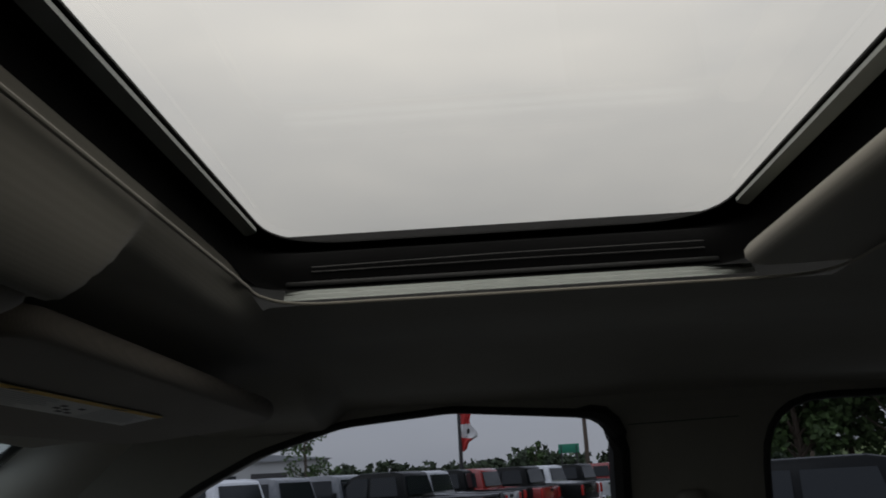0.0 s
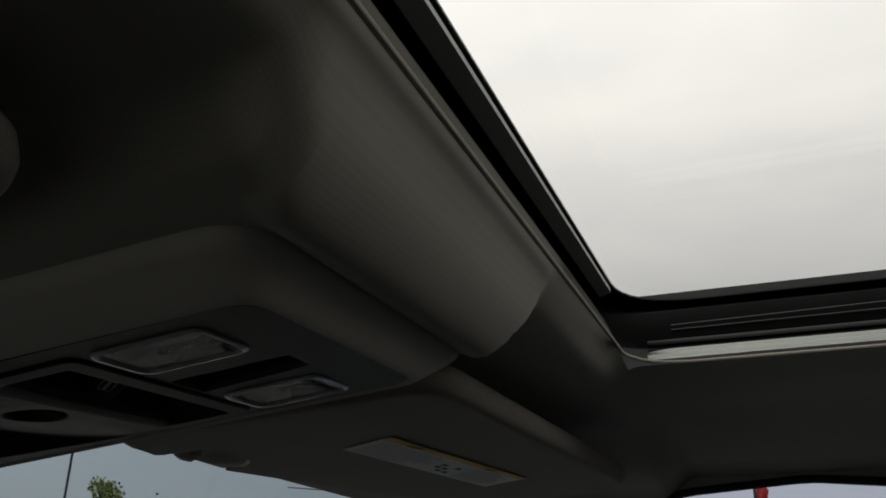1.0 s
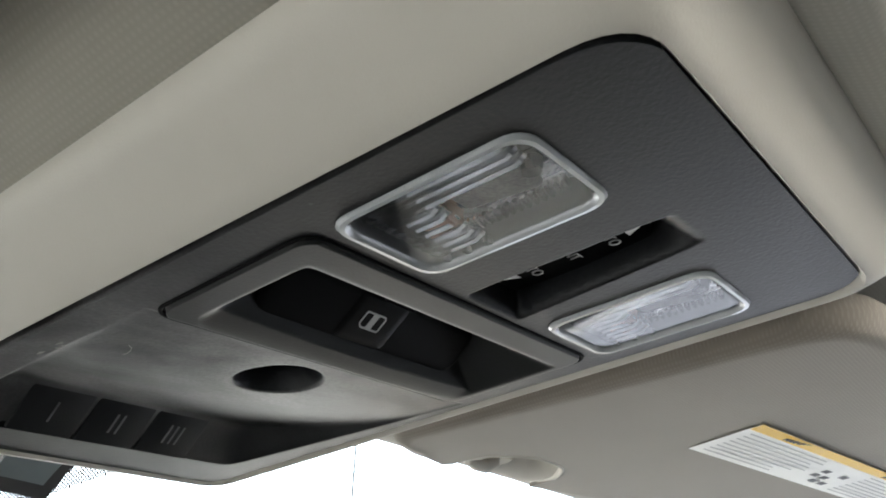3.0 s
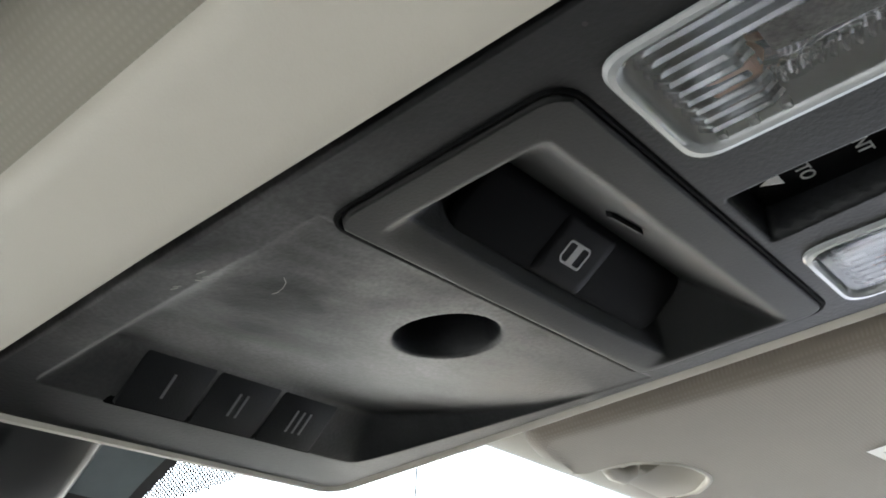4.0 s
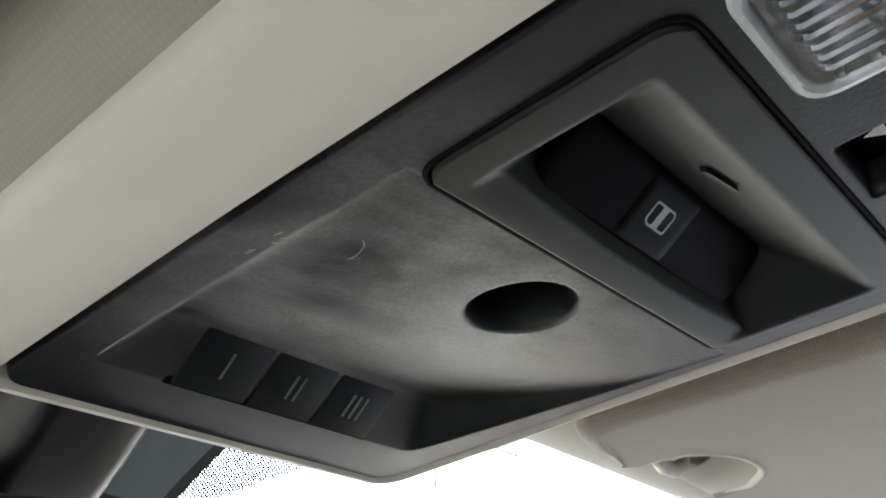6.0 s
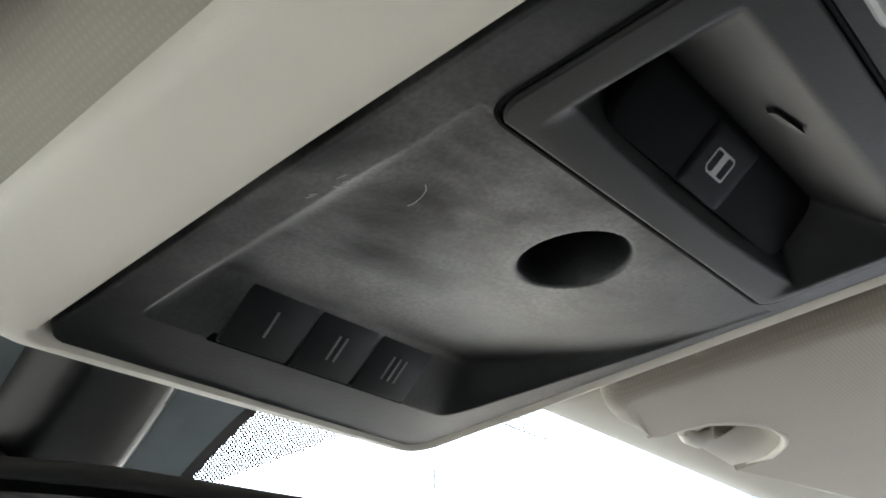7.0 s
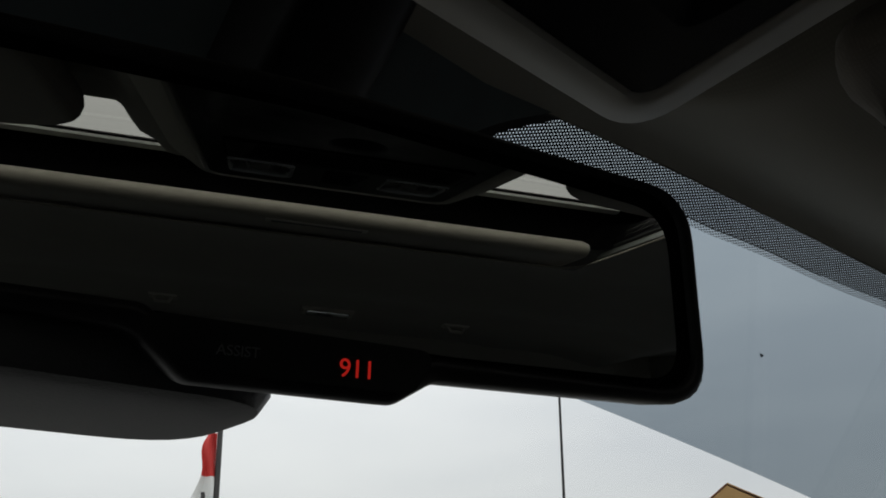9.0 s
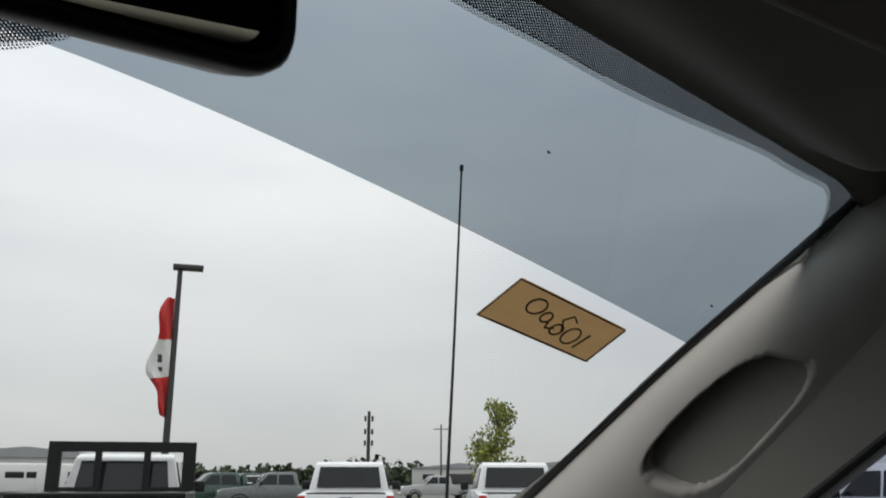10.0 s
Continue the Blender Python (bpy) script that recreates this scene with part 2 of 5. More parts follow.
CABLE = surface("dark_cable", (0.010, 0.0105, 0.0105), 0.5, vary=0.1)
STRIP_GREY = surface("grey_green_strip", (0.46, 0.48, 0.45), 0.45, vary=0.1, scale=40)
WHITE_INK = surface("white_ink", (0.72, 0.72, 0.72), 0.6, vary=0.03)
GREY_INK = surface("grey_ink", (0.40, 0.40, 0.40), 0.6, vary=0.05)
LABEL_WHITE = surface("label_paper", (0.80, 0.80, 0.77), 0.55, vary=0.04)
LABEL_YELLOW = surface("label_yellow", (0.75, 0.47, 0.04), 0.55, vary=0.04)
LABEL_INK = surface("label_ink", (0.05, 0.05, 0.05), 0.6)
CLEAR = pane("windshield_glass", (0.93, 0.95, 0.94))
BAND = pane("shade_band_glass", (0.31, 0.36, 0.39))
ROOFGLASS = pane("sunroof_glass", (0.78, 0.745, 0.685))
SIDEGLASS = pane("side_glass", (0.43, 0.46, 0.54))
DOOR_GLASS = pane("door_glass", (0.42, 0.44, 0.45))
REARGLASS = pane("rear_glass", (0.10, 0.11, 0.10))
WALL_TRIM = surface("beige_door_plastic", (0.25, 0.240, 0.214), 0.65, vary=0.06, scale=25, bump=0.25, bump_scale=700)


def paper(name, color):
    """Card that lets some daylight through."""
    m, n, l, b = nodes_of(name)
    out = n["Material Output"]
    co = n.new("ShaderNodeTexCoord")
    noise = n.new("ShaderNodeTexNoise")
    noise.inputs["Scale"].default_value, noise.inputs["Detail"].default_value = 60, 6
    ramp = n.new("ShaderNodeValToRGB")
    ramp.color_ramp.elements[0].color = (*[c * 0.86 for c in color], 1)
    ramp.color_ramp.elements[1].color = (*[c * 1.08 for c in color], 1)
    tl = n.new("ShaderNodeBsdfTranslucent")
    mx = n.new("ShaderNodeMixShader")
    mx.inputs["Fac"].default_value = 0.30
    b.inputs["Roughness"].default_value = 0.85
    l.new(co.outputs["Object"], noise.inputs["Vector"])
    l.new(noise.outputs["Fac"], ramp.inputs["Fac"])
    l.new(ramp.outputs["Color"], b.inputs["Base Color"])
    l.new(ramp.outputs["Color"], tl.inputs["Color"])
    l.new(b.outputs["BSDF"], mx.inputs[1])
    l.new(tl.outputs["BSDF"], mx.inputs[2])
    l.new(mx.outputs["Shader"], out.inputs["Surface"])
    return m


DOTS = dotted("ceramic_mesh", 0.0020, 0.245, True)
DOTS_WIDE = dotted("ceramic_mesh_border", 0.0020, 0.235, True)
DOTS_FRINGE = dotted("ceramic_fringe", 0.0020, 0.34)
FRIT = surface("grey_blue_film", (0.115, 0.142, 0.148), 0.35, vary=0.15, scale=80)
FRIT_EDGE = surface("ceramic_black", (0.008, 0.009, 0.010), 0.4, vary=0.1)
MIRROR = surface("mirror_silver", (0.50, 0.52, 0.50), 0.006, metal=1.0, vary=0.0)
RED_GLOW = glow("red_light", (1.0, 0.03, 0.02), 0.35)


# ---- mesh helpers ----
def finish(bm, smooth=True, angle=35):
    bmesh.ops.recalc_face_normals(bm, faces=bm.faces[:])
    for f in bm.faces:
        f.smooth = smooth
    if smooth:
        for e in bm.edges:
            if len(e.link_faces) == 2 and e.calc_face_angle(0) > radians(angle):
                e.smooth = False
    return bm


def part(name, bm, material, parent=None, label="", smooth=True, angle=35, keep=False):
    if not keep:
        finish(bm, smooth, angle)
    else:
        for f in bm.faces:
            f.smooth = smooth
    me = bpy.data.meshes.new(name)
    bm.to_mesh(me)
    bm.free()
    me.materials.append(material)
    ob = new(name, me)
    if parent is not None:
        ob.parent = parent
    if label:
        ob["label"] = label
    return ob


def inward(ob, centre=(0, -0.3, 1.45)):
    """Turn the faces of a thin pane towards the cab."""
    c = Vector(centre)
    bm = bmesh.new()
    bm.from_mesh(ob.data)
    bm.normal_update()
    for f in bm.faces:
        if f.normal.dot(c - f.calc_center_median()) < 0:
            f.normal_flip()
    bm.to_mesh(ob.data)
    bm.free()
    return ob


def thing(name, label, category, at=(0, 0, 0), group="", kind=""):
    ob = new(name)
    ob.location = at
    ob.empty_display_size = 0.05
    return tagged(ob, label, category, group, kind)


def box(sx, sy, sz, bevel=0.0, m=None, segments=2):
    bm = bmesh.new()
    bmesh.ops.create_cube(bm, size=1.0)
    bmesh.ops.scale(bm, vec=(sx, sy, sz), verts=bm.verts)
    if bevel:
        bmesh.ops.bevel(bm, geom=bm.edges[:], offset=bevel, segments=segments, profile=0.5, affect='EDGES')
    if m is not None:
        bmesh.ops.transform(bm, matrix=m, verts=bm.verts)
    return bm


def join(*bms):
    out = bmesh.new()
    for bm in bms:
        me = bpy.data.meshes.new("tmp")
        bm.to_mesh(me)
        bm.free()
        out.from_mesh(me)
        bpy.data.meshes.remove(me)
    return out


def grid(xs, ys, fn, skip=None):
    """A sheet over the coordinate lists; fn(x, y) gives the point. skip(x, y) leaves a cell out."""
    bm = bmesh.new()
    rows = [[bm.verts.new(fn(x, y)) for x in xs] for y in ys]
    for j in range(len(ys) - 1):
        for i in range(len(xs) - 1):
            if skip and skip((xs[i] + xs[i + 1]) / 2, (ys[j] + ys[j + 1]) / 2):
                continue
            bm.faces.new((rows[j][i], rows[j][i + 1], rows[j + 1][i + 1], rows[j + 1][i]))
    loose = [v for v in bm.verts if not v.link_faces]
    bmesh.ops.delete(bm, geom=loose, context='VERTS')
    return bm


def loft(rings, closed=True, cap=False):
    """Skin rings of points, all of one count, in order."""
    bm = bmesh.new()
    vs = [[bm.verts.new(p) for p in r] for r in rings]
    n = len(rings[0])
    for a, b in zip(vs, vs[1:]):
        for i in range(n if closed else n - 1):
            j = (i + 1) % n
            bm.faces.new((a[i], a[j], b[j], b[i]))
    if cap:
        bm.faces.new(vs[0][::-1])
        bm.faces.new(vs[-1])
    return bm


def rounded(corners, radii, steps=6):
    """Points round a polygon with rounded corners, in the plane."""
    pts = []
    n = len(corners)
    for i in range(n):
        p, a, b = Vector(corners[i]), Vector(corners[i - 1]), Vector(corners[(i + 1) % n])
        r = radii[i] if isinstance(radii, (list, tuple)) else radii
        da, db = (a - p).normalized(), (b - p).normalized()
        ang = da.angle(db)
        d = min(r / math.tan(ang / 2), (a - p).length * 0.48, (b - p).length * 0.48)
        s, e = p + da * d, p + db * d
        for k in range(steps + 1):
            t = k / steps
            q = (s * (1 - t) + p * t) * (1 - t) + (p * (1 - t) + e * t) * t
            pts.append((q.x, q.y))
    return pts


def tube(points, radius, sides=10, closed=False, cap=True):
    pts = [Vector(p) for p in points]
    rings = []
    n = len(pts)
    for i, p in enumerate(pts):
        a = pts[i - 1] if (i or closed) else p
        b = pts[(i + 1) % n] if (i < n - 1 or closed) else p
        d = (b - a).normalized()
        side = d.cross(Vector((0, 0, 1)))
        if side.length < 1e-3:
            side = d.cross(Vector((0, 1, 0)))
        side.normalize()
        up = side.cross(d)
        r = radius[i] if isinstance(radius, (list, tuple)) else radius
        rings.append([p + (side * math.cos(k * math.tau / sides) + up * math.sin(k * math.tau / sides)) * r for k in range(sides)])
    if closed:
        rings.append(rings[0])
    bm = loft(rings, True, cap and not closed)
    if closed:
        bmesh.ops.remove_doubles(bm, verts=bm.verts, dist=1e-6)
    return bm


def sheet(outer, holes, place, thick, depth_dir):
    """A flat plate with holes: outlines in 2D, put into space by place(u, v), as thick as given along depth_dir."""
    bm = bmesh.new()
    edges = []
    for loop in [outer] + list(holes):
        vs = [bm.verts.new(place(u, v)) for u, v in loop]
        edges += [bm.edges.new((vs[i], vs[(i + 1) % len(vs)])) for i in range(len(vs))]
    res = bmesh.ops.triangle_fill(bm, edges=edges, use_beauty=True)
    faces = [g for g in res["geom"] if isinstance(g, bmesh.types.BMFace)]
    if thick:
        ext = bmesh.ops.extrude_face_region(bm, geom=faces)
        bmesh.ops.translate(bm, vec=Vector(depth_dir) * thick, verts=[g for g in ext["geom"] if isinstance(g, bmesh.types.BMVert)])
    return bm


def smooth01(t):
    t = max(0.0, min(1.0, t))
    return t * t * (3 - 2 * t)


def span(a, b, n):
    return [a + (b - a) * i / n for i in range(n + 1)]


def letters(text, size, m, name, material, parent=None, label="", extrude=0.0001):
    """Words in the built-in font, as a mesh."""
    cu = bpy.data.curves.new("text", 'FONT')
    cu.body, cu.size, cu.align_x, cu.align_y, cu.extrude = text, size, 'CENTER', 'CENTER', extrude
    tmp = new("text_tmp", cu)
    dg = bpy.context.evaluated_depsgraph_get()
    me = bpy.data.meshes.new_from_object(tmp.evaluated_get(dg))
    bpy.data.objects.remove(tmp)
    bpy.data.curves.remove(cu)
    me.transform(m)
    me.materials.clear()
    me.materials.append(material)
    me.name = name
    ob = new(name, me)
    if parent is not None:
        ob.parent = parent
    if label:
        ob["label"] = label
    return ob

# ---- headliner, with the opening for the sunroof ----
OX, OY0, OY1 = 0.343, -0.537, -0.184          # the opening: half width, rear and front edge
OYR = -0.600                                   # rear edge of the cloth, behind the drawn-back shade
SLOPE = -0.112


def ws(x, y):
    return 1.6263 - (0.1606 * (math.sqrt(x * x + 0.03) - 0.02 - 0.6066) + 0.6474 * (y - 0.3297)) / 0.7451


def header_y(x):
    return 0.262 - 0.118 * max(abs(x), 0.12)


def con(x, y, d):
    """A point of the overhead console: right, forward, and up into the roof from its face."""
    return Vector((x, y + 0.111 * d, 1.70 + SLOPE * y + 0.994 * d))


def ring_distance(x, y):
    dx = max(abs(x) - 0.088, 0)
    dy = max(y - 0.126, -0.137 - y, 0)
    return math.hypot(dx, dy)


def visor_z(x, y):
    return 1.7068 - (0.0563 * (x - 0.2814) + 0.0795 * (y - 0.0007)) / 0.9952


def liner(x, y):
    a = abs(x)
    side = smooth01((a - 0.50) / 0.24) * 0.034 * smooth01((0.10 - y) / 0.15) + smooth01((a - 0.70) / 0.06) * 0.01
    front = 1.741 - 0.01 * y
    ring = 1.70 + SLOPE * max(-0.15, min(0.14, y)) + 0.0158
    # over the front of the visors the cloth lies on them
    q = smooth01((a - 0.115) / 0.03) * smooth01((0.66 - a) / 0.06) * smooth01((y - 0.015) / 0.03)
    front = front * (1 - q) + (visor_z(a, y) + 0.0125) * q
    # and rises into a pocket behind them
    front += 0.014 * smooth01((a - 0.112) / 0.02) * smooth01((0.66 - a) / 0.1) * smooth01((-0.06 - y) / 0.06)
    k = smooth01(1 - ring_distance(x, y) / 0.05) * smooth01((0.128 - a) / 0.02)
    low = front * (1 - k) + min(front, ring) * k
    high = 1.769 - 0.004 * smooth01((a - OX) / 0.08) - (0.026 * smooth01((-0.62 - y) / 0.28) + 0.10 * max(0.0, -0.92 - y)) * smooth01((0.74 - a) / 0.12)
    edge = -0.149 - 0.008 * smooth01((a - 0.12) / 0.2)
    s = smooth01((edge - y) / 0.036)
    s = s * 0.5 + 0.5 * min(1.0, max(0.0, (edge - y) / 0.033))
    z = low * (1 - s) + high * s
    # the front edge climbs to the glass
    z += (ws(x, header_y(x)) - 0.010 - z) * smooth01((y - 0.11) / (header_y(x) - 0.11)) if y > 0.11 else 0.0
    # a full swelling of the cloth behind the console, ending in a curved fold
    t = min(1.0, max(0.0, (-0.140 - y) / 0.044))
    fold = 0.099 + 0.047 * t ** 1.2
    z -= 0.0105 * smooth01((fold - a) / (0.010 + 0.016 * t)) * math.sin(math.pi * t)
    # the cloth rolls up at the front edge of the sunroof opening
    z += 0.0150 * smooth01((-0.168 - y) / 0.016) * smooth01((y + 0.260) / 0.06) * smooth01((OX + 0.02 - a) / 0.12)
    # and above the thumb cups of the visors
    z += 0.05 * smooth01(min(a - 0.174, 0.250 - a, y - 0.050, 0.0900 - y) / 0.006)
    # the roof is open above the console
    inside = min(0.083 - a, 0.122 - y, y + 0.134)
    z += 0.05 * smooth01(inside / 0.012)
    return Vector((x, y, z - side))


xs = sorted(set([round(v, 4) for v in span(-0.76, 0.76, 120) + span(0.17, 0.254, 28) + span(-0.254, -0.17, 28)] + [-OX, OX] + [round(v, 4) for v in span(-0.17, 0.17, 60)]))
ys = sorted(set([round(v, 4) for v in span(-1.2, -0.60, 24)] + [OYR, OY1] + [round(v, 4) for v in span(-0.60, -0.22, 20)] + [round(v, 4) for v in span(-0.22, 0.18, 100)]))


ys += [0.19, 0.20, 0.21]
headliner = part("ceiling", grid(xs, ys, lambda x, y: liner(x, y if y < 0.185 else 0.18 + (header_y(x) - 0.18) * (y - 0.18) / 0.03), lambda x, y: abs(x) < OX and OYR < y < OY1), CLOTH, keep=True)
tagged(headliner, "beige woven cloth headliner with a sunroof opening", "ceiling", kind="structure")

lip_pts = rounded([(-OX, OYR), (OX, OYR), (OX, OY1), (-OX, OY1)], 0.045, 8)
lip = part("trim", tube([(x, y, liner(x, y).z + 0.0010) for x, y in lip_pts], 0.0013, 8, closed=True), CLOTH)
tagged(lip, "rolled beige cloth lip round the sunroof opening", "trim", kind="structure")

# roof skin above, so that no light comes in beside the opening
roof = part("roof", sheet([(-0.80, -1.25), (0.80, -1.25), (0.80, 0.24), (-0.80, 0.24)],
                          [rounded([(-0.475, -0.645), (0.475, -0.645), (0.475, -0.115), (-0.475, -0.115)], 0.04)],
                          lambda u, v: Vector((u, v, 1.860 - 0.03 * (u / 0.8) ** 2)), 0.012, (0, 0, 1)), BLACK, smooth=False)
tagged(roof, "dark painted steel roof of the pickup cab", "roof", kind="structure")

# ---- sunroof: frame, rails, glass ----
FRAME_BLACK = surface("matt_black_frame", (0.0010, 0.0010, 0.0011), 0.7, vary=0.2, scale=60, spec=0.02)
sunroof = thing("sunroof", "closed tinted glass sunroof in a black ribbed frame", "sunroof", (0, -0.37, 1.80))
sunroof.location = (0, 0, 0)


def frame_band(name, profile, material, label=""):
    """A band round the opening: profile rows of (outset at the sides, outset at the ends, height)."""
    rings = []
    for ox, oy, z in profile:
        pts = rounded([(-OX - ox, OY0 - oy), (OX + ox, OY0 - oy), (OX + ox, OY1 + oy), (-OX - ox, OY1 + oy)], 0.03 + ox * 0.4, 8)
        rings.append([(x, y, z) for x, y in pts])
    return part(name, loft(rings), material, sunroof, label)


# guide rails along the two sides only
RAIL = [(0.002, 1.7745), (0.007, 1.7770), (0.0075, 1.7795), (0.0110, 1.7815), (0.0115, 1.7840), (0.0150, 1.7850)]
for sd in (-1, 1):
    part("rail", loft([[Vector((sd * (OX + o), y, z)) for o, z in RAIL] for y in span(-0.548, OY1 - 0.014, 6)], False), RAIL_METAL, sunroof, "satin aluminium guide rail")
    part("rail_step", box(0.006, 0.330, 0.004, 0.001, pose(sd * (OX + 0.021), -0.362, 1.7905)), CABLE, sunroof, "grey step above the rail")
    for k in range(3):
        part("cable", tube([(sd * (OX + 0.030), -0.520, 1.797 + 0.0055 * k), (sd * (OX + 0.030), -0.36, 1.798 + 0.0050 * k), (sd * (OX + 0.031), -0.215, 1.799 + 0.0036 * k)], 0.0007, 6), CABLE, sunroof, "thin drive cable")
frame_band("frame", [(0.0115, 0.002, 1.7840), (0.015, 0.010, 1.7860), (0.024, 0.018, 1.7890), (0.027, 0.026, 1.7960), (0.034, 0.030, 1.8060), (0.048, 0.032, 1.8220), (0.102, 0.030, 1.8380), (0.104, 0.022, 1.8405), (0.100, 0.013, 1.8430)], FRAME_BLACK, "black sunroof frame")
frame_band("seal", [(0.100, 0.014, 1.8430), (0.096, 0.0115, 1.8435), (0.096, 0.0115, 1.8450), (0.130, 0.060, 1.8455)], RUBBER)
for y0, y1 in ((OY1 + 0.0130, OY1 + 0.0225), (OY0 - 0.0225, OY0 - 0.0130)):
    pts = rounded([(-0.378, y0), (0.378, y0), (0.378, y1), (-0.378, y1)], 0.0044, 5)
    part("deflector", loft([[Vector((x, y, z - 0.28 * abs(y - (y0 if y0 > -0.3 else y1)))) for x, y in pts] for z in (1.8415, 1.8385)], True, True), STRIP_GREY, sunroof, "grey green wind deflector strip", angle=50)
# padded cloth sunshade, drawn back, with a pull groove
shade_prof = [(-0.66, 1.7775), (-0.560, 1.7765), (-0.545, 1.7770), (-0.539, 1.7790), (-0.5355, 1.7830), (-0.5355, 1.7880), (-0.539, 1.7925), (-0.545, 1.7950), (-0.66, 1.7960)]
part("sunshade", loft([[Vector((x, y - 0.010 * k, 1.786 + (z - 1.786) * (1 - 0.45 * k))) for y, z in shade_prof] for x, k in ((-0.3395, 1), (-0.337, 0.3), (-0.330, 0), (0.330, 0), (0.337, 0.3), (0.3395, 1))], True, True), CLOTH, sunroof, "beige cloth sunshade drawn back", angle=50)
part("pull_groove", box(0.112, 0.013, 0.002, 0.0008, pose(0.025, -0.5585, 1.7764)), PILLAR, sunroof, "moulded pull of the sunshade")
part("pull_slot", box(0.100, 0.004, 0.002, 0.0006, pose(0.025, -0.5580, 1.7755)), DARK, sunroof)
gl = inward(part("pane", grid(span(-0.48, 0.48, 20), span(-0.65, -0.11, 12), lambda x, y: Vector((x, y, 1.8520 - 0.005 * (x / 0.48) ** 2))), ROOFGLASS, sunroof, "tinted roof glass"))

# ---- windshield ----
def on_glass(x, y, off=0.0):
    return Vector((x, y - 0.65 * off, ws(x, y) - 0.745 * off))


def tint_y(x):
    return 0.365 - 0.052 * abs(x) + 0.020 * x * x


windshield = thing("window_1", "raked windshield with a blue shade band and black dotted border", "windshield", kind="structure")
def glass_half(y):
    """Half width of the glass between the pillars."""
    return 0.730 - 0.245 * max(0.0, y - 0.215) + 0.030 * smooth01((0.32 - y) / 0.12)


def span_glass(u, y):
    return on_glass(u * glass_half(y), y)


inward(part("pane", grid(span(-1, 1, 36), span(0, 1, 20), lambda u, v: span_glass(u, tint_y(u * 0.77) + v * (1.15 - tint_y(u * 0.77)))), CLEAR, windshield, "clear windshield glass"))
inward(part("shade_band", grid(span(-1, 1, 36), span(0, 1, 8), lambda u, v: span_glass(u, 0.12 + v * (tint_y(u * 0.77) - 0.12))), BAND, windshield, "blue-grey tinted shade band"))


def hem(x):
    a = abs(x)
    return 0.296 - 0.154 * a - 0.009 * smooth01((a - 0.10) / 0.2) + 0.009 * smooth01((a - 0.32) / 0.25) + 0.0075 * smooth01((a - 0.20) / 0.12) * smooth01((0.60 - a) / 0.2) + 0.002 * smooth01((a - 0.6) / 0.06) + 0.05 * max(0.0, (a - 0.690) / 0.055) ** 2.5


def ladder(table, v):
    """Half width at v, from (v, half width) steps."""
    for (v0, w0), (v1, w1) in zip(table, table[1:]):
        if v <= v1:
            return w0 + (w1 - w0) * (v - v0) / (v1 - v0) if v > v0 else w0
    return table[-1][1]


def soft_ladder(table, v, reach):
    return sum(ladder(table, v + reach * k / 4) for k in range(-4, 5)) / 9


PATCH = [(0.0, 0.382), (0.074, 0.369), (0.095, 0.354), (0.140, 0.320), (0.170, 0.298), (0.195, 0.278), (0.231, 0.263), (0.290, 0.2460), (0.33, 0.2376), (0.42, 0.2236)]

part("dotted_border", grid(span(-0.762, 0.762, 120), span(0, 1, 6), lambda x, v: on_glass(x, 0.13 + v * (hem(x) - 0.13), 0.003)), DOTS_WIDE, windshield, "border of small black ceramic dots")
part("dotted_fringe", grid(span(-0.762, 0.762, 120), span(0, 1, 2), lambda x, v: on_glass(x, max(hem(x), soft_ladder(PATCH, abs(x), 0.022) if abs(x) < 0.42 else 0) + v * 0.0034, 0.003)), DOTS_FRINGE, windshield, "fringe of single black dots", keep=True)
for sd in (-1, 1):
    part("dotted_edge", grid(span(0, 1, 3), span(0.17, 0.75, 40), lambda u, y: on_glass(sd * (glass_half(y) - 0.005 + 0.006 * u), y, 0.003)), DOTS_WIDE, windshield, keep=True)


FILM = [(0.18, 0.250), (0.238, 0.180), (0.254, 0.148), (0.270, 0.124), (0.290, 0.111), (0.310, 0.104), (0.335, 0.098)]
part("dotted_patch", grid(span(-0.42, 0.42, 110), span(0, 1, 12), lambda x, v: on_glass(x, hem(x) + v * max(0.0005, soft_ladder(PATCH, abs(x), 0.022) - hem(x)), 0.003)), DOTS, windshield, keep=True)
for name, grow, off, mat, lab_ in (("patch_border", 0.009, 0.007, FRIT_EDGE, "black ceramic border of the sensor patch"), ("sensor_patch", 0.0, 0.0095, FRIT, "grey-blue sensor patch behind the mirror")):
    part(name, grid(span(0, 1, 48), span(0.18, 0.335 + grow, 40), lambda u, v: on_glass(-0.34 + u * (0.34 + grow + soft_ladder(FILM, v, 0.012)), v, off)), mat, windshield, lab_, keep=True)

# header rail: closes the gap between headliner and glass
part_header = part("trim", grid(span(-0.78, 0.78, 40), [0, 1, 2, 3],
                   lambda x, k: liner(x, header_y(x)) + Vector((0, (0.0, 0.002, 0.003, 0.003)[int(k)], (-0.0005, 0.001, 0.004, 0.03)[int(k)]))), CLOTH, keep=True)
tagged(part_header, "beige cloth-covered header rail over the windshield", "trim", kind="structure")

# ---- overhead console ----
console = thing("overhead_console", "beige overhead console with charcoal panel, map lights and switches", "console")


def outline(off, front=None, steps=7):
    f = off if front is None else front
    return rounded([(-0.069 - off * 0.88, -0.127 - off * 0.56), (0.068 + off * 1.12, -0.127 - off * 0.60), (0.065 + off * 1.05, 0.1290 + f), (-0.0740 - off * 0.80, 0.1205 + f), (-0.0735 - off * 0.77, 0.030)],
                   [0.012 + off * 0.35, 0.012 + off * 0.35, 0.009 + off * 0.35, 0.009 + off * 0.25, 0.2], steps)


